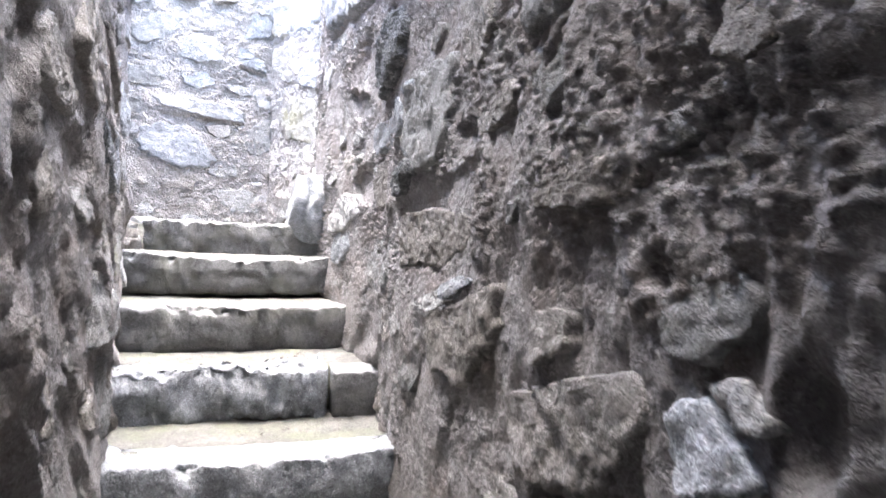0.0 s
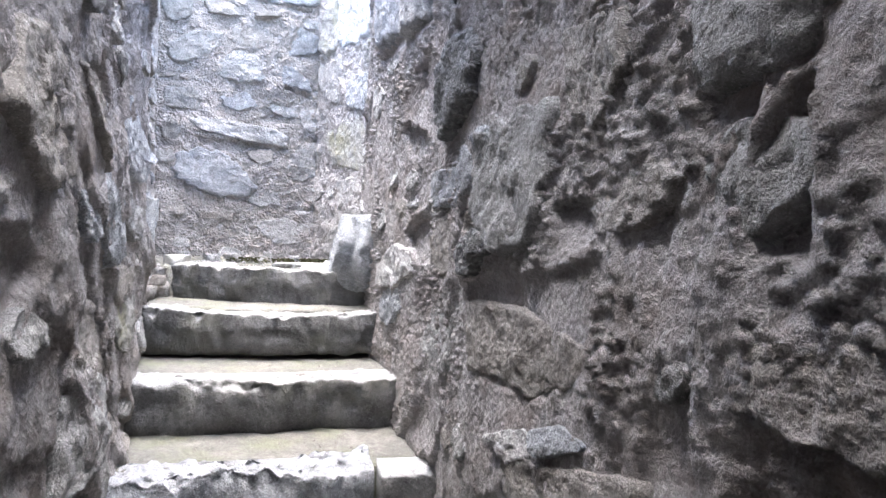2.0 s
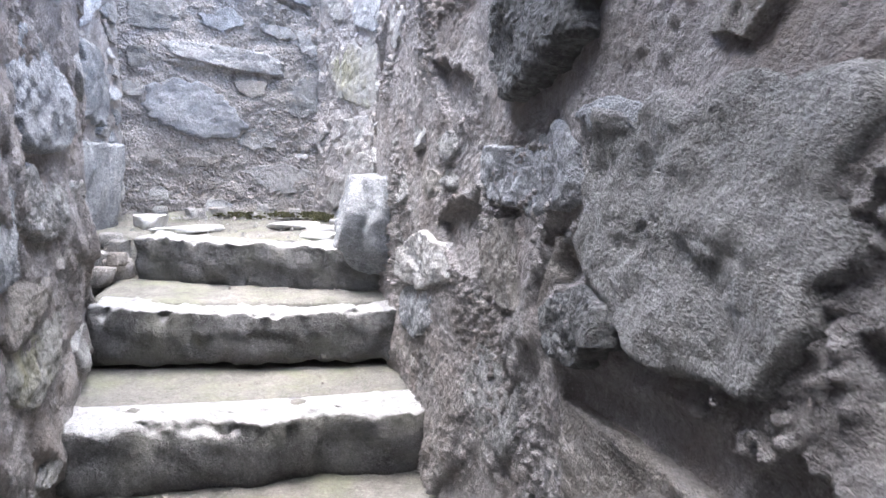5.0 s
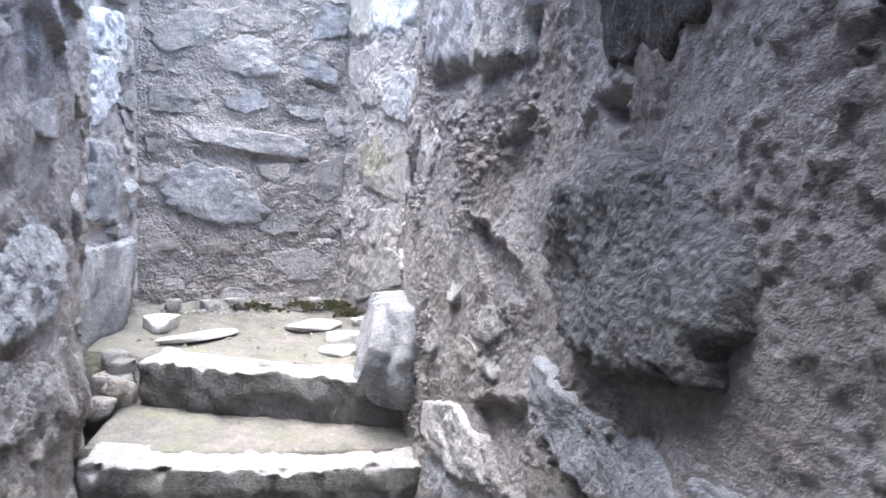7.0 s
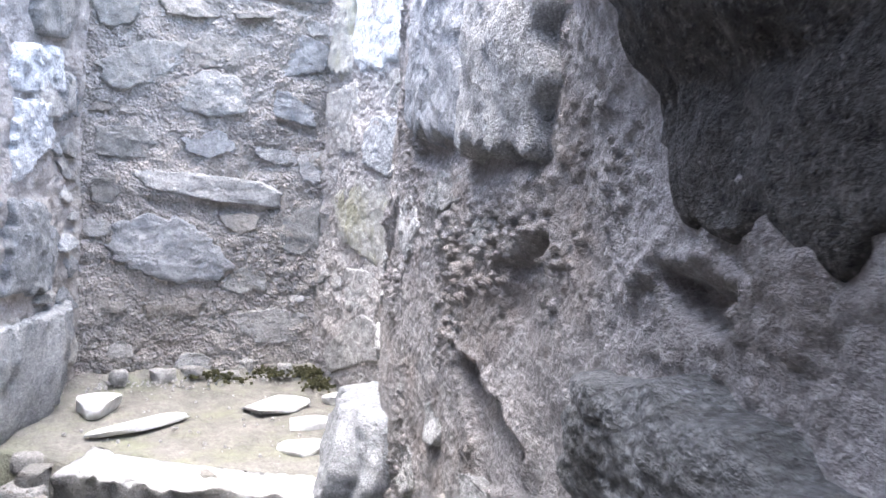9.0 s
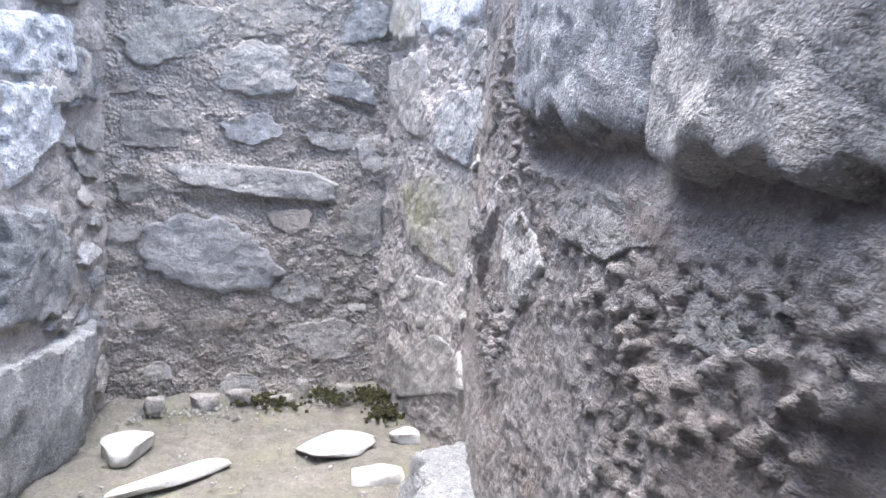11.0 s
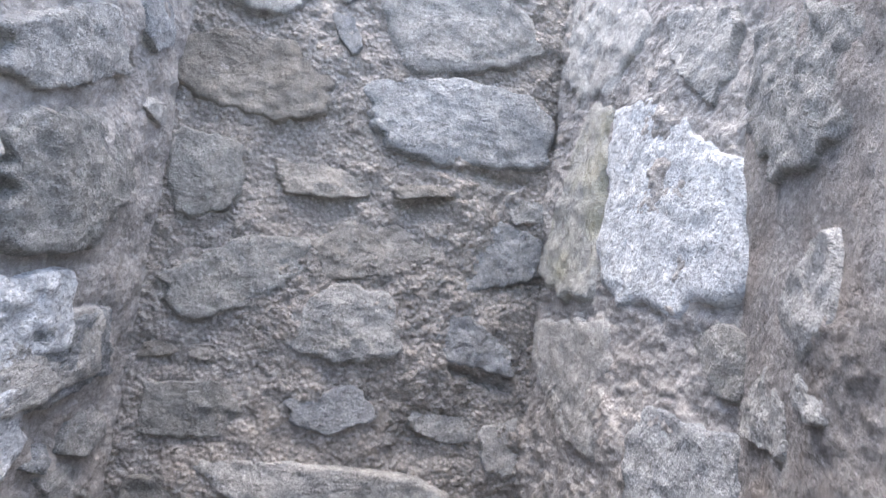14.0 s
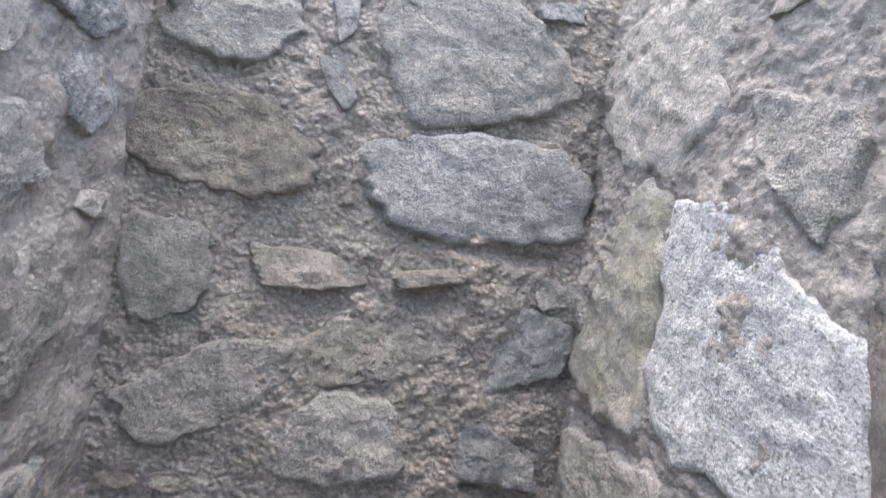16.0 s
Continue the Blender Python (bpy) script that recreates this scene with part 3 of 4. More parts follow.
stone(back, 0.648, 1.628, 0.265, 0.093, 0, 0.018, brown, [(-1.0, 0.93), (0.46, 1.0), (0.98, 0.99), (1.0, -0.28), (0.18, -0.85), (-0.72, -1.0)])
stone(back, 0.291, 1.863, 0.564, 0.268, 0, 0.018, blue, [(-1.0, 0.46), (-0.65, 0.74), (-0.05, 1.0), (0.72, 0.98), (1.0, 0.46), (0.99, -0.58), (0.33, -0.81), (-0.2, -1.0), (-0.64, -0.75), (-0.92, -0.32)])
stone(back, 0.312, 2.171, 0.514, 0.393, 0, 0.018, grey, [(-0.99, 0.74), (-0.02, 1.0), (0.74, 0.26), (1.0, -0.23), (0.28, -0.71), (-0.59, -1.0), (-0.79, -0.58), (-1.0, -0.18)])
stone(back, 0.869, 2.157, 0.277, 0.221, 0, 0.016, grey, [(-1.0, -0.76), (-0.9, 0.46), (0.79, 1.0), (1.0, -0.07), (0.42, -0.99), (-0.33, -1.0)])
stone(back, 0.645, 2.037, 0.106, 0.118, 0, 0.012, slate, [(-1.0, 0.98), (0.17, 1.0), (1.0, -0.46), (0.37, -1.0), (-0.35, -0.17)])
stone(back, 0.650, 2.188, 0.063, 0.129, 0, 0.01, slate, [(-1.0, 0.76), (1.0, 1.0), (0.93, -0.39), (-0.08, -1.0)])
stone(back, 0.146, 2.327, 0.127, 0.074, 0, 0.01, slate, [(-1.0, -0.2), (1.0, 1.0), (0.9, -0.55), (-0.7, -1.0)])
stone(back, 0.833, 1.357, 0.332, 0.242, 0, 0.016, dark, [(-1.0, -0.16), (-0.46, 0.3), (0.21, 0.93), (0.99, 1.0), (1.0, 0.19), (0.37, -0.59), (-0.33, -1.0), (-0.86, -0.91)])
stone(back, 0.543, 1.268, 0.354, 0.209, 0, 0.016, grey, [(-1.0, -0.3), (-0.22, 1.0), (0.65, 0.92), (1.0, -0.61), (0.04, -1.0), (-0.88, -0.69)])
stone(back, 0.173, 1.255, 0.246, 0.156, 0, 0.018, slate, [(-0.93, 0.95), (-0.2, 1.0), (0.85, -0.01), (1.0, -1.0), (-0.59, -0.67), (-1.0, 0.24)])
stone(back, 0.132, 1.511, 0.276, 0.247, 0, 0.012, slate, [(-1.0, 0.51), (-0.56, 1.0), (0.2, 0.78), (1.0, 0.44), (0.89, -0.36), (-0.6, -1.0), (-0.96, -0.56)])
stone(back, 0.056, 1.647, 0.149, 0.078, 0, 0.01, grey, [(-1.0, 1.0), (1.0, 0.98), (0.71, -0.51), (-0.65, -1.0)])
stone(back, 0.373, 1.647, 0.188, 0.065, 0, 0.022, brown, [(-1.0, -0.28), (-0.61, 0.34), (0.86, 1.0), (1.0, 0.24), (-0.82, -1.0)])
stone(back, 0.463, 1.463, 0.385, 0.178, 0, 0.006, brown, [(-1.0, 0.04), (-0.54, 0.85), (0.04, 1.0), (0.69, 0.58), (1.0, 0.21), (0.21, -0.54), (-0.68, -1.0)])
stone(back, 0.538, 0.843, 0.675, 0.131, 0, 0.024, grey, [(-1.0, 0.92), (-0.26, 1.0), (0.7, 0.8), (1.0, 0.06), (0.98, -1.0), (0.17, -0.86), (-0.75, -0.26)])
stone(back, 0.943, 0.804, 0.120, 0.116, 0, 0.014, dark, [(-1.0, 0.76), (0.42, 1.0), (1.0, 0.03), (0.38, -1.0), (-0.92, -0.88)])
stone(back, 0.665, 0.560, 0.522, 0.302, 0, 0.018, slate, [(-0.96, 0.66), (-0.53, 1.0), (0.19, 0.9), (0.59, 0.37), (1.0, -0.46), (0.78, -0.86), (0.03, -1.0), (-0.68, -0.56), (-1.0, -0.17)])
stone(back, 0.969, 0.645, 0.124, 0.086, 0, 0.012, pale, [(-1.0, 0.74), (0.27, 1.0), (1.0, 0.22), (0.35, -1.0), (-0.89, -0.8)])
stone(back, 0.391, 0.692, 0.175, 0.108, 0, 0.014, brown, [(-1.0, 0.71), (1.0, 1.0), (0.93, -0.39), (0.11, -1.0), (-0.74, -0.25)])
stone(back, 0.120, 0.683, 0.252, 0.278, 0, 0.01, grey, [(-1.0, 0.0), (0.01, 0.65), (0.9, 1.0), (1.0, -0.6), (0.11, -1.0), (-0.79, -0.61)])
stone(back, 0.350, 0.441, 0.220, 0.150, 0, 0.008, grey, [(-1.0, -0.7), (-0.48, 0.4), (0.83, 1.0), (1.0, -0.77), (-0.43, -1.0)])
stone(back, 0.193, 0.205, 0.439, 0.178, 0, 0.01, pale, [(-1.0, 0.63), (0.06, 1.0), (1.0, 0.41), (0.92, -0.83), (-0.3, -1.0), (-0.8, -0.1)])
stone(back, 0.877, 1.018, 0.242, 0.149, 0, 0.012, dark, [(-1.0, 0.66), (0.44, 1.0), (1.0, 0.15), (0.65, -0.82), (-0.95, -1.0)])
stone(back, 0.534, 1.048, 0.240, 0.133, 0, 0.008, slate, [(-1.0, 0.15), (0.45, 1.0), (1.0, -0.18), (0.01, -1.0), (-0.81, -0.74)])
stone(back, 0.220, 1.019, 0.222, 0.078, 0, 0.01, grey, [(-1.0, 0.88), (0.77, 1.0), (1.0, -0.36), (0.01, -1.0), (-0.88, -0.18)])
stone(back, 0.066, 0.989, 0.133, 0.155, 0, 0.008, pale, [(-1.0, 0.6), (0.69, 1.0), (1.0, -1.0), (-0.56, -0.93)])
stone(back, 0.658, 0.285, 0.246, 0.054, 0, 0.006, brown, [(-1.0, 0.84), (1.0, 1.0), (0.86, -1.0), (-0.83, -0.64)])
stone(corner, 0.209, 1.630, 0.452, 0.496, 0, 0.005, white, [(-1.0, 1.0), (-0.13, 0.82), (0.37, 0.36), (0.84, 0.13), (1.0, -0.39), (0.99, -0.83), (0.33, -1.0), (-0.28, -0.96), (-0.99, -0.75), (-0.99, 0.36)])
stone(corner, 0.605, 1.650, 0.316, 0.519, 0, 0.01, mossy, [(0.42, 1.0), (1.0, 0.84), (0.91, -0.25), (0.98, -1.0), (-0.57, -0.82), (-1.0, -0.62), (-0.39, 0.15), (0.09, 0.82)])
stone(corner, 0.532, 2.107, 0.401, 0.392, 0, 0.016, pale, [(-0.92, 0.91), (-0.14, 1.0), (0.95, 0.73), (1.0, 0.03), (0.91, -0.63), (0.31, -1.0), (-0.51, -0.73), (-1.0, -0.32)])
stone(corner, 0.560, 1.192, 0.406, 0.320, 0, 0.012, pale, [(-1.0, 0.94), (0.95, 1.0), (0.97, -0.02), (1.0, -1.0), (0.18, -0.74), (-0.95, 0.25)])
stone(corner, 0.115, 1.060, 0.317, 0.250, 0, 0.014, blue, [(-0.68, 1.0), (0.94, 0.85), (1.0, 0.01), (0.59, -1.0), (-0.78, -0.57), (-1.0, 0.46)])
stone(corner, 0.263, 0.765, 0.734, 0.373, 0, 0.01, mossy, [(-1.0, 0.45), (0.13, 1.0), (0.92, 0.74), (1.0, -0.16), (1.0, -0.98), (0.44, -1.0), (-0.5, -0.57)])
stone(corner, 0.235, 0.448, 0.274, 0.196, 0, 0.008, pale, [(-1.0, 0.88), (1.0, 1.0), (0.85, -0.43), (-0.83, -1.0)])
stone(corner, 0.254, 0.213, 0.696, 0.334, 0, 0.012, pale, [(-1.0, -0.67), (0.29, 1.0), (0.89, 0.66), (1.0, 0.18), (-0.61, -1.0)])
stone(corner, 0.158, 1.918, 0.219, 0.272, 0, 0.01, grey, [(-1.0, 1.0), (1.0, 0.38), (0.98, -0.53), (0.51, -1.0), (-0.68, 0.03)])
stone(right, 5.109, 1.733, 0.414, 0.324, 0, 0.014, grey, [(-1.0, 1.0), (-0.02, 0.72), (1.0, -0.04), (0.99, -0.81), (0.35, -1.0), (-0.23, -0.96), (-0.98, -0.08)])
stone(right, 4.150, 1.160, 0.520, 0.440, 0, 0.02, slate, [(-1.0, 1.0), (0.9, 0.23), (1.0, -1.0), (0.43, -0.9), (-0.64, -0.75)])
stone(right, 3.719, 1.103, 0.352, 0.413, 0, 0.03, grey, [(-1.0, 1.0), (0.99, 0.3), (1.0, -0.56), (0.89, -1.0), (0.28, -0.98), (-0.87, -0.9)])
stone(right, 3.130, 1.000, 0.430, 0.410, 0, 0.019, dark_brown, [(-1.0, 1.0), (1.0, -0.17), (0.88, -0.64), (0.74, -0.88), (0.33, -1.0), (-0.47, -0.91), (-0.73, -0.39)])
stone(right, 2.700, 0.900, 0.260, 0.360, 0, 0.014, dark_brown, [(-1.0, 1.0), (0.87, 0.25), (1.0, -1.0), (-0.76, -0.69)])
stone(right, 3.124, 0.557, 0.568, 0.274, 0, 0.045, boulder, [(-0.91, 0.68), (-0.2, 1.0), (0.58, 0.82), (0.9, 0.48), (1.0, 0.15), (1.0, -0.25), (0.85, -0.66), (0.14, -0.96), (-0.58, -1.0), (-0.93, -0.47), (-1.0, 0.2)])
stone(right, 3.901, 0.037, 0.531, 0.175, 0, 0.014, pale, [(-1.0, -0.0), (0.05, 1.0), (0.72, 0.77), (1.0, -0.12), (0.09, -0.97), (-0.99, -1.0)])
stone(right, 3.242, 0.118, 0.501, 0.187, 0, 0.009, brown, [(-1.0, 0.73), (-0.01, 1.0), (0.75, 0.84), (1.0, 0.99), (0.93, 0.04), (0.82, -0.57), (-0.26, -1.0), (-0.88, -0.52)])
stone(right, 3.188, 0.300, 0.592, 0.154, 0, 0.013, slate, [(-0.96, 0.7), (-0.07, 0.47), (0.65, 1.0), (0.96, 0.46), (1.0, -0.61), (0.35, -1.0), (-0.58, -0.86), (-1.0, -0.34)])
stone(right, 2.826, 0.365, 0.167, 0.043, 0, 0.012, blue, [(-1.0, 0.64), (0.01, 1.0), (1.0, 0.15), (0.77, -0.86), (-0.51, -1.0)])
stone(right, 2.880, 0.099, 0.230, 0.118, 0, 0.03, boulder, [(-1.0, -0.06), (0.19, 1.0), (0.8, 0.81), (1.0, -0.01), (0.2, -1.0), (-0.75, -0.91)])
stone(right, 2.616, -0.097, 0.623, 0.173, 0, 0.01, brown, [(-1.0, 0.89), (-0.12, 1.0), (0.47, 0.85), (1.0, 0.53), (0.84, -0.17), (0.3, -0.86), (-0.27, -0.74), (-0.92, -1.0)])
stone(right, 2.686, 0.244, 0.412, 0.301, 0, 0.02, dark, [(-0.89, 0.78), (0.15, 0.87), (0.93, 1.0), (1.0, 0.43), (0.97, -0.06), (0.71, -0.88), (-0.16, -1.0), (-1.0, -0.38)])
stone(right, 2.589, -0.264, 0.231, 0.082, 0, 0.022, pale, [(-1.0, -0.37), (0.61, 1.0), (1.0, 0.01), (0.06, -1.0)])
stone(right, 2.383, -0.217, 0.209, 0.064, 0, 0.022, blue, [(-1.0, 0.14), (-0.19, 1.0), (1.0, 0.88), (-0.51, -1.0)])
stone(right, 2.325, 0.385, 0.236, 0.195, 0, 0.014, brown, [(-1.0, 1.0), (0.71, 0.73), (1.0, -0.32), (-0.01, -1.0), (-0.78, -0.42)])
stone(right, 1.865, -0.404, 0.480, 0.266, 0, 0.018, brown, [(-1.0, -0.02), (0.88, 1.0), (1.0, 0.45), (0.52, -0.51), (-0.44, -1.0), (-0.79, -0.58)])
stone(right, 1.500, -0.340, 0.163, 0.123, 0, 0.03, white, [(-1.0, 0.54), (-0.18, 1.0), (0.55, 0.29), (1.0, -0.23), (-0.58, -1.0)])
stone(right, 1.803, -0.011, 0.303, 0.096, 0, 0.022, brown, [(-0.95, 0.62), (0.14, 0.93), (0.98, 1.0), (1.0, -0.53), (0.17, -1.0), (-1.0, -0.79)])
stone(right, 2.380, -0.312, 0.485, 0.250, 0, 0.02, brown, [(-1.0, 0.06), (1.0, 1.0), (0.97, 0.17), (0.34, -1.0), (-0.78, -0.86)])
stone(right, 1.913, -0.271, 0.158, 0.111, 0, 0.018, brown, [(-1.0, 0.74), (0.96, 1.0), (1.0, -0.11), (-0.6, -1.0)])
stone(right, 1.456, -0.277, 0.084, 0.055, 0, 0.02, pale, [(-1.0, 0.55), (-0.23, 1.0), (1.0, -0.4), (0.52, -1.0), (-0.59, -0.19)])
stone(landing, 0.373, 1.132, 0.426, 0.227, 0, 0.022, pale, [(-1.0, 0.39), (-0.35, 0.72), (0.91, 1.0), (1.0, -0.28), (-0.25, -0.79), (-0.93, -1.0)])
# white on these two stands in for strong daylight on blue-grey stone
stone(landing, 0.477, 1.202, 0.382, 0.233, 0, 0.026, white, [(-0.94, 0.4), (0.93, 1.0), (1.0, -0.37), (-1.0, -1.0)])
stone(landing, 0.534, 0.947, 0.312, 0.315, 0, 0.026, white, [(-0.87, 0.78), (0.91, 1.0), (1.0, 0.12), (-1.0, -1.0)])
stone(landing, 0.506, 0.590, 0.408, 0.333, 0, 0.022, blue, [(-0.91, 1.0), (0.3, 0.89), (1.0, 0.16), (0.66, -1.0), (-1.0, -0.81)])
stone(landing, 0.363, 1.467, 0.431, 0.304, 0, 0.018, grey, [(-1.0, 0.45), (-0.05, 1.0), (0.59, 0.91), (1.0, 0.31), (0.39, -0.74), (-0.71, -1.0)])
stone(landing, 0.277, 1.138, 0.401, 0.215, 0, 0.022, blue, [(-1.0, 0.44), (0.65, 1.0), (1.0, -0.42), (-0.46, -1.0), (-0.78, -0.92)])
stone(landing, 0.440, 1.719, 0.359, 0.263, 0, 0.018, grey, [(-1.0, -0.31), (0.48, 1.0), (1.0, 0.12), (-0.22, -0.8), (-0.85, -1.0)])
stone(left, 1.036, 0.418, 0.500, 0.308, 0, 0.016, blue, 6)
stone(left, 1.095, 0.183, 0.471, 0.174, -10, 0.016, grey, 6)
stone(left, 1.223, -0.008, 0.363, 0.174, 0, 0.017, brown, 5)
stone(left, 1.168, -0.150, 0.437, 0.204, 0, 0.016, mossy, 6)
stone(left, 1.870, 0.368, 0.367, 0.130, -20, 0.016, brown, 5)
stone(left, 1.932, 0.143, 0.221, 0.111, 0, 0.017, blue, 5)
stone(left, 1.782, -0.145, 0.494, 0.222, 0, 0.016, brown, 6)
stone(left, 2.253, 0.320, 0.350, 0.292, -8, 0.016, brown, 5)
stone(left, 1.530, 0.153, 0.500, 0.360, 0, 0.017, blue, 5)
stone(left, 2.311, -0.054, 0.169, 0.088, 0, 0.016, dark, 5)
stone(left, 1.919, -0.293, 0.500, 0.200, 0, 0.017, grey, 5)
stone(left, 2.549, 0.182, 0.500, 0.170, 0, 0.016, brown, 5)
stone(left, 2.734, -0.349, 0.356, 0.211, 0, 0.016, brown, 6)
stone(left, 1.783, -0.553, 0.500, 0.290, 0, 0.017, grey, 5)
stone(corner, 0.016, 1.296, 0.147, 0.152, 20, 0.015, dark, 5)
stone(right, 5.603, 1.965, 0.339, 0.285, -20, 0.010, grey, 5)
stone(right, 4.331, 0.770, 0.267, 0.166, 0, 0.008, pale, 5)
stone(right, 4.011, 0.850, 0.263, 0.084, 0, 0.010, grey, 6)
stone(right, 3.771, 0.794, 0.155, 0.072, 0, 0.006, grey, 6)
stone(right, 3.974, -0.123, 0.438, 0.174, 10, 0.010, blue, 6)
stone(right, 3.354, -0.182, 0.460, 0.213, 5, 0.010, grey, 5)

right.taken += [(3.20, 0.75, 0.5, 0.12), (3.60, 0.73, 0.3, 0.25), (3.4, 0.9, 0.3, 0.5), (2.9, 0.75, 0.5, 0.25), (3.69, 0.52, 0.3, 0.2)]
fill(back, 0.0, back.length, 0.0, 2.45, 160, (0.07, 0.2), [grey, brown, pale, brown], 0.008, 3, 1.05)
fill(corner, 0.0, corner.length, 0.0, 2.35, 120, (0.09, 0.2), [grey, pale, blue], 0.010, 4, 1.05)
fill(landing, 0.0, 1.0, 0.0, 2.3, 250, (0.1, 0.26), [pale, blue, grey], 0.022, 5, 0.9)
fill(right, 0.4, 3.4, -1.3, 1.3, 260, (0.10, 0.26), [dark, brown, brown], 0.012, 6, 1.05)
fill(right, 3.4, 4.3, -0.3, 0.4, 60, (0.10, 0.22), [grey, brown], 0.009, 7, 1.1)
fill(right, 4.9, right.length, 0.1, 2.25, 90, (0.12, 0.26), [grey, grey, pale], 0.010, 9, 1.05)
fill(left, 0.3, 3.6, -1.2, 1.25, 300, (0.12, 0.3), [brown, grey, dark], 0.012, 8, 1.0)


# ---------------------------------------------------------------- loose stones and growth
def lump(name, x, y, z, sx, sy, sz, turn, material, parent=None, seed=1, label="", flutes=0.0):
    """A loose angular stone resting on its flat underside."""
    bm = bmesh.new()
    bmesh.ops.create_icosphere(bm, subdivisions=5 if flutes else 3, radius=1.0)
    co = np.array([v.co for v in bm.verts])
    d = 1 + 0.18 * rugged(co + seed * 3.1, 1.1, 3) + 0.05 * rugged(co + seed, 0.3, 2)
    cut = random.Random(seed)
    co = co * d[:, None]
    for _ in range(9):
        way = np.array([cut.gauss(0, 1), cut.gauss(0, 1), cut.gauss(0.1, 0.5)])
        way = way / np.linalg.norm(way)
        over = np.maximum(0, co @ way - (cut.uniform(0.75, 0.95) if flutes else cut.uniform(0.55, 0.8)))
        co = co - over[:, None] * way
    co[:, 2] = np.minimum(co[:, 2], (0.75 if flutes else 0.35) + 0.04 * smooth_noise(co + seed, 0.35))
    co = co / np.abs(co[:, :2]).max() * (0.86, 0.86, 1)
    if flutes:
        grooves = np.abs(np.sin(5.5 * np.arctan2(co[:, 1], co[:, 0]) + 0.8 * co[:, 2] + 1.2 * smooth_noise(co + 4, 0.7)))
        co[:, :2] *= (1 + flutes * (grooves - 0.6) + 0.04 * rugged(co + 2, 0.25, 3))[:, None]
    c, s = math.cos(radians(turn)), math.sin(radians(turn))
    for v, p in zip(bm.verts, co):
        px, py, pz = p[0] * sx / 1.7, p[1] * sy / 1.7, ((p[2] + 0.8) * sz / 1.6 if flutes else (max(p[2], -0.5) + 0.5) * sz / 0.9)
        v.co = (x + px * c - py * s, y + px * s + py * c, z + pz)
    for f in bm.faces:
        f.smooth = True
    me = bpy.data.meshes.new(name)
    bm.to_mesh(me)
    me.materials.append(material)
    ob = new(name, me)
    ob.parent = parent
    if label:
        ob["label"] = label
    return ob


FLAT = "bleached stones on the landing"
for k, (x, y, sx, sy, sz, turn) in enumerate([(-1.27, 0.56, 0.17, 0.20, 0.06, 20), (-1.03, 0.46, 0.42, 0.10, 0.028, 60), (-0.66, 0.80, 0.27, 0.30, 0.035, 10),
                                             (-0.47, 0.62, 0.22, 0.09, 0.04, 35), (-0.45, 0.92, 0.13, 0.10, 0.05, 0), (-0.42, 0.40, 0.2, 0.14, 0.03, 20)]):
    tagged(lump("flat_stone", x, y, -0.025, sx, sy, sz, turn, chalk, None, k + 2), "bleached flat stone lying in the landing's earth", "stone", FLAT)
for k, (x, y, sx, sy, sz, turn) in enumerate([(-1.14, 1.06, 0.12, 0.07, 0.06, 30), (-0.96, 1.20, 0.07, 0.07, 0.08, 10), (-1.0, 1.12, 0.13, 0.05, 0.04, 40),
                                             (-1.24, 0.98, 0.12, 0.08, 0.05, 40), (-0.80, 1.27, 0.08, 0.05, 0.05, 5), (-1.38, 0.86, 0.1, 0.07, 0.07, 0)]):
    tagged(lump("loose_stone", x, y, -0.01, sx, sy, sz, turn, pale if k % 2 == 0 else grey, None, k + 20), "small loose stone at the foot of the wall", "stone",
           "loose stones by the wall")


for k, (x, y, z, sx, sy, sz, turn) in enumerate([(-1.10, -0.02, -0.17, 0.13, 0.14, 0.09, 20), (-1.13, 0.05, -0.09, 0.12, 0.10, 0.07, 60), (-1.09, -0.13, -0.17, 0.09, 0.1, 0.07, 80),
                                                (-1.15, 0.03, -0.17, 0.14, 0.12, 0.1, 0), (-1.07, -0.08, -0.10, 0.07, 0.07, 0.05, 45), (-1.19, 0.1, -0.06, 0.1, 0.1, 0.06, 10)]):
    tagged(lump("packing_stone", x, y, z, sx, sy, sz, turn, dark if k % 2 else brown, None, k + 40), "small rough stone packed beside the top step", "stone",
           "packing stones beside the step")


def scatter(name, spots, size, material, seed, label, category):
    """Many small fragments in one mesh."""
    rng = random.Random(seed)
    verts, faces = [], []
    for x, y, z in spots:
        s = rng.uniform(*size)
        base = len(verts)
        for k in range(12):
            a = 6.283 * (k % 6) / 6 + rng.uniform(-0.3, 0.3)
            r = s * rng.uniform(0.6, 1.1) * (0.75 if k > 5 else 1)
            verts.append((x + r * math.cos(a), y + r * math.sin(a), z + (s * rng.uniform(0.5, 0.9) if k > 5 else -0.3 * s)))
        faces += [(base + k, base + (k + 1) % 6, base + 6 + (k + 1) % 6, base + 6 + k) for k in range(6)]
        faces.append(tuple(base + 6 + k for k in range(6)))
    ob = mesh_object(name, verts, faces, material)
    ob.data.polygons.foreach_set("use_smooth", [False] * len(ob.data.polygons))
    return tagged(ob, label, category, kind="stuff")


rng = random.Random(11)
spots = [(-1.45 + 0.95 * f, 0.87 + 0.088 + 0.64 * f - 0.1 - abs(rng.gauss(0, 0.10)), -0.005) for f in [rng.random() for _ in range(260)]]
spots += [(rng.uniform(-1.25, -0.3), rng.uniform(0.25, 0.95), -0.012) for _ in range(60)]
scatter("grit", spots, (0.003, 0.010), grey, 5, "grit and stone chips strewn over the landing", "grit")
spots = [(rng.uniform(-1.2, -1.04), rng.uniform(-0.16, 0.2), -0.16 + 0.8 * (rng.random() * 0.12) + 0.02) for _ in range(120)]
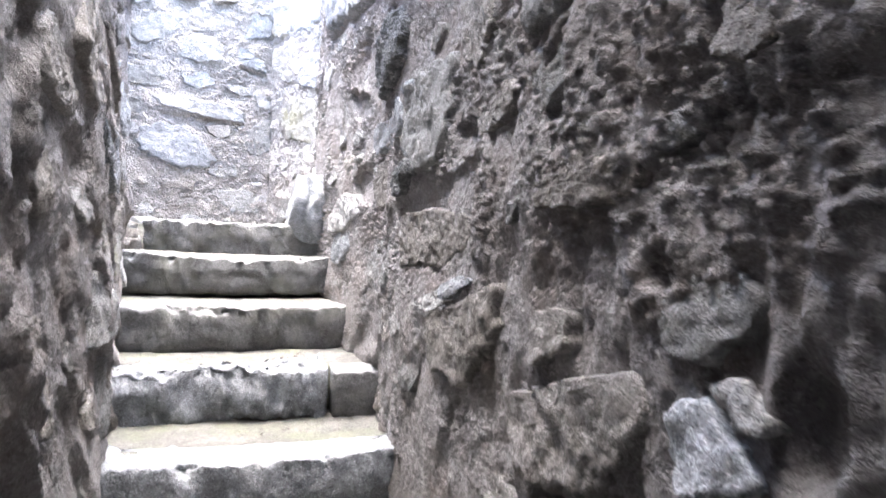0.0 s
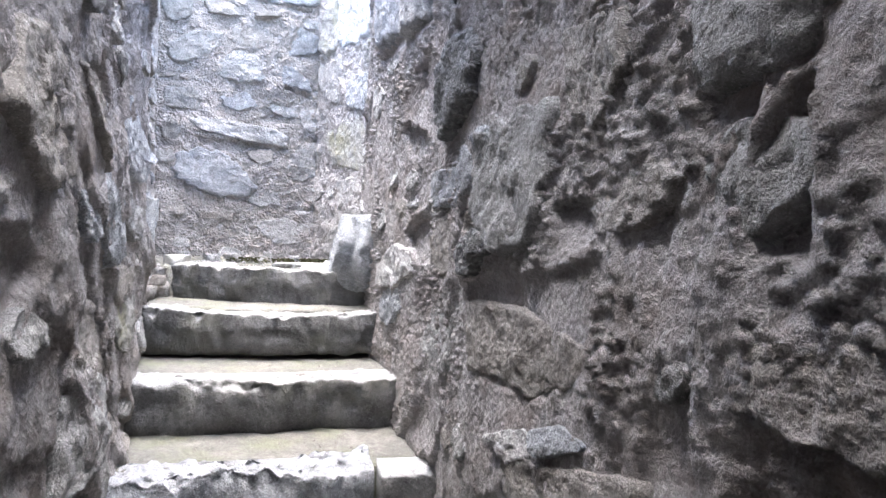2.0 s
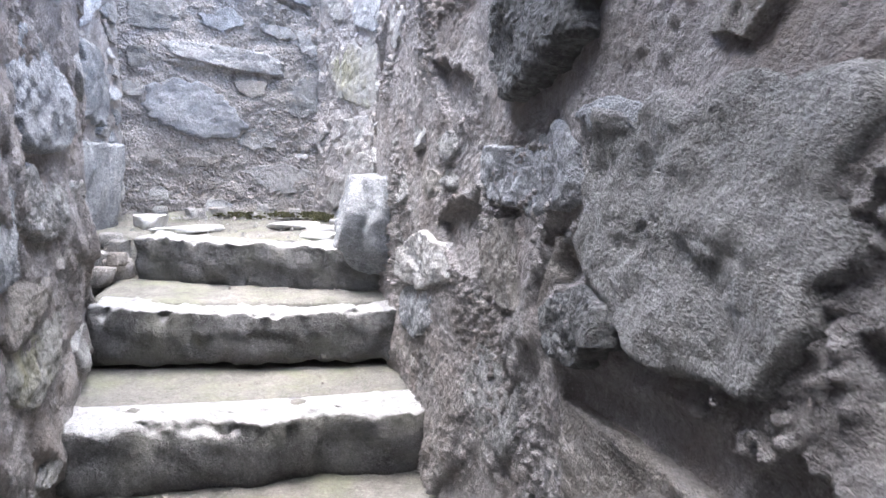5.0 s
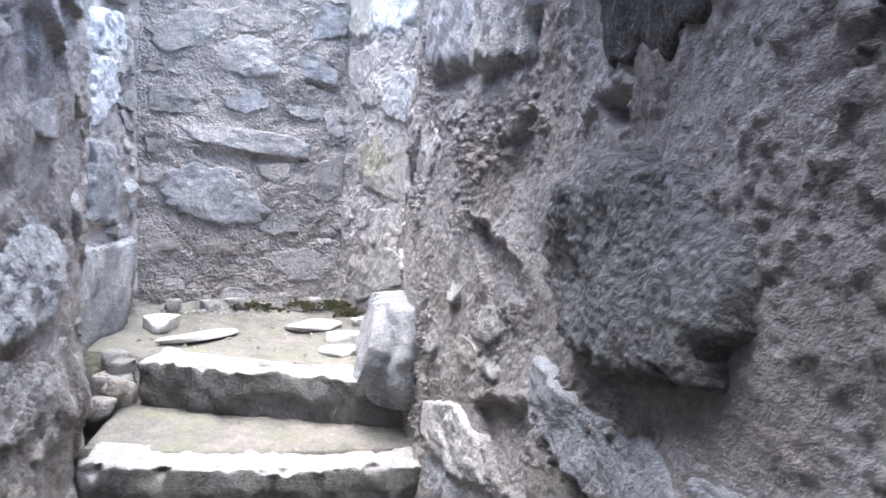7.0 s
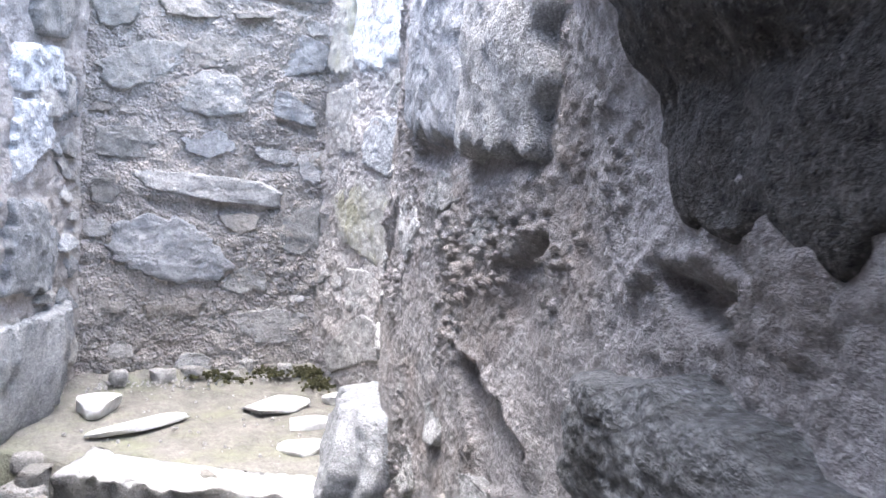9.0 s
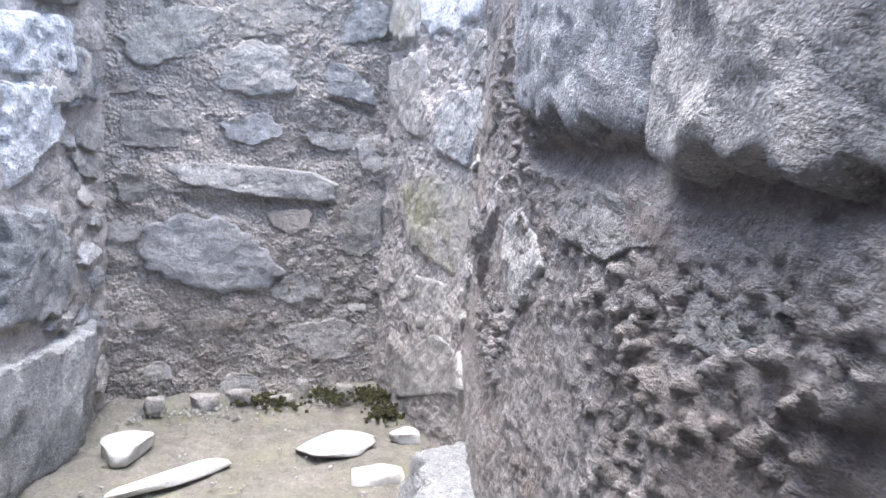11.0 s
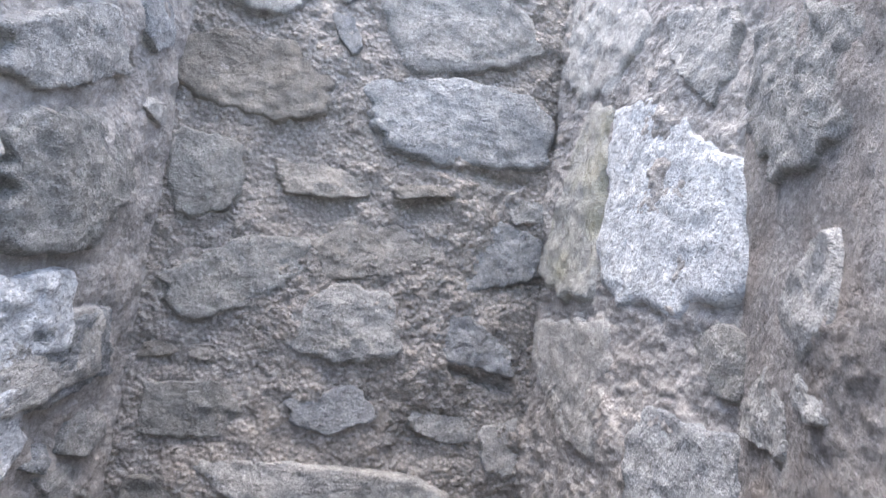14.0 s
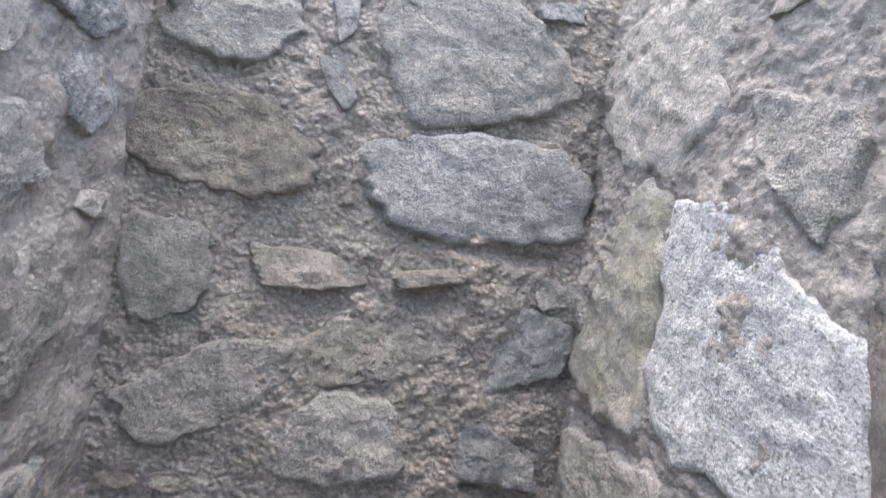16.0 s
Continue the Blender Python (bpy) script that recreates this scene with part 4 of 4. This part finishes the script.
for i, (a, b, z) in enumerate(flight[1:5]):
    r = np.array(b) - np.array(a)
    inward = np.array([-r[1], r[0]]) / np.linalg.norm(r)
    for _ in range(40):
        f = rng.random() ** 0.5
        x, y = np.array(a) + r * f + inward * rng.uniform(0.27, 0.42)
        spots.append((x, y, z - 0.006))
scatter("step_grit", spots, (0.002, 0.006), brown, 6, "crumbled mortar and grit in the corners of the steps", "grit")
spots = []
for cx, cy, sx, sy, n in ((-0.66, 1.30, 0.10, 0.07, 260), (-1.08, 1.08, 0.13, 0.05, 160), (-0.86, 1.22, 0.10, 0.05, 120), (-0.58, 1.12, 0.06, 0.07, 120)):
    spots += [(rng.gauss(cx, sx / 1.6), rng.gauss(cy, sy / 1.6), rng.uniform(-0.005, 0.022)) for _ in range(n)]
scatter("moss", spots, (0.005, 0.012), moss, 7, "dark green moss growing at the foot of the wall", "moss")

# fine roots hanging from the joint beside the third step
rng = random.Random(21)
verts, faces = [], []
for _ in range(26):
    x, y, z = 0.17 + rng.uniform(-0.03, 0.04), -0.60 + rng.uniform(-0.06, 0.05), -0.39 + rng.uniform(-0.05, 0.03)
    dx, dy = rng.uniform(-0.5, 0.1), rng.uniform(-0.4, 0.3)
    base, joints = len(verts), 7
    for k in range(joints):
        f = k / (joints - 1)
        px, py, pz = x + dx * 0.06 * f + 0.006 * math.sin(5 * f + x * 90), y + dy * 0.06 * f + 0.006 * math.cos(4 * f + y * 70), z - 0.13 * f * (0.6 + 0.4 * rng.random())
        r = 0.0009 * (1 - 0.7 * f)
        verts += [(px + r, py, pz), (px - 0.5 * r, py + 0.87 * r, pz), (px - 0.5 * r, py - 0.87 * r, pz)]
        if k:
            a = base + 3 * (k - 1)
            faces += [(a + i, a + (i + 1) % 3, a + 3 + (i + 1) % 3, a + 3 + i) for i in range(3)]
tagged(mesh_object("roots", verts, faces, brown), "fine dry roots hanging beside the step", "roots", kind="stuff")

# the fluted boulder at the wall's foot beside the top step
tagged(lump("corner_boulder", -0.085, 0.14, -0.05, 0.44, 0.52, 0.31, 12, blue, None, 77, "", 0.2), "pale blue-grey fluted boulder beside the top step", "boulder")

# the large squared block at the foot of the daylit wall
block = empty("kerb_block", 0, 0, 0, "large tooled grey stone block with a pale flat top", "stone block")
slab("body", (-1.25, -0.06), (-1.46, 0.72), 0.35, 0.40, 0.3, blue, block, 0.0, 0.03, 0.016, "", 9.0)
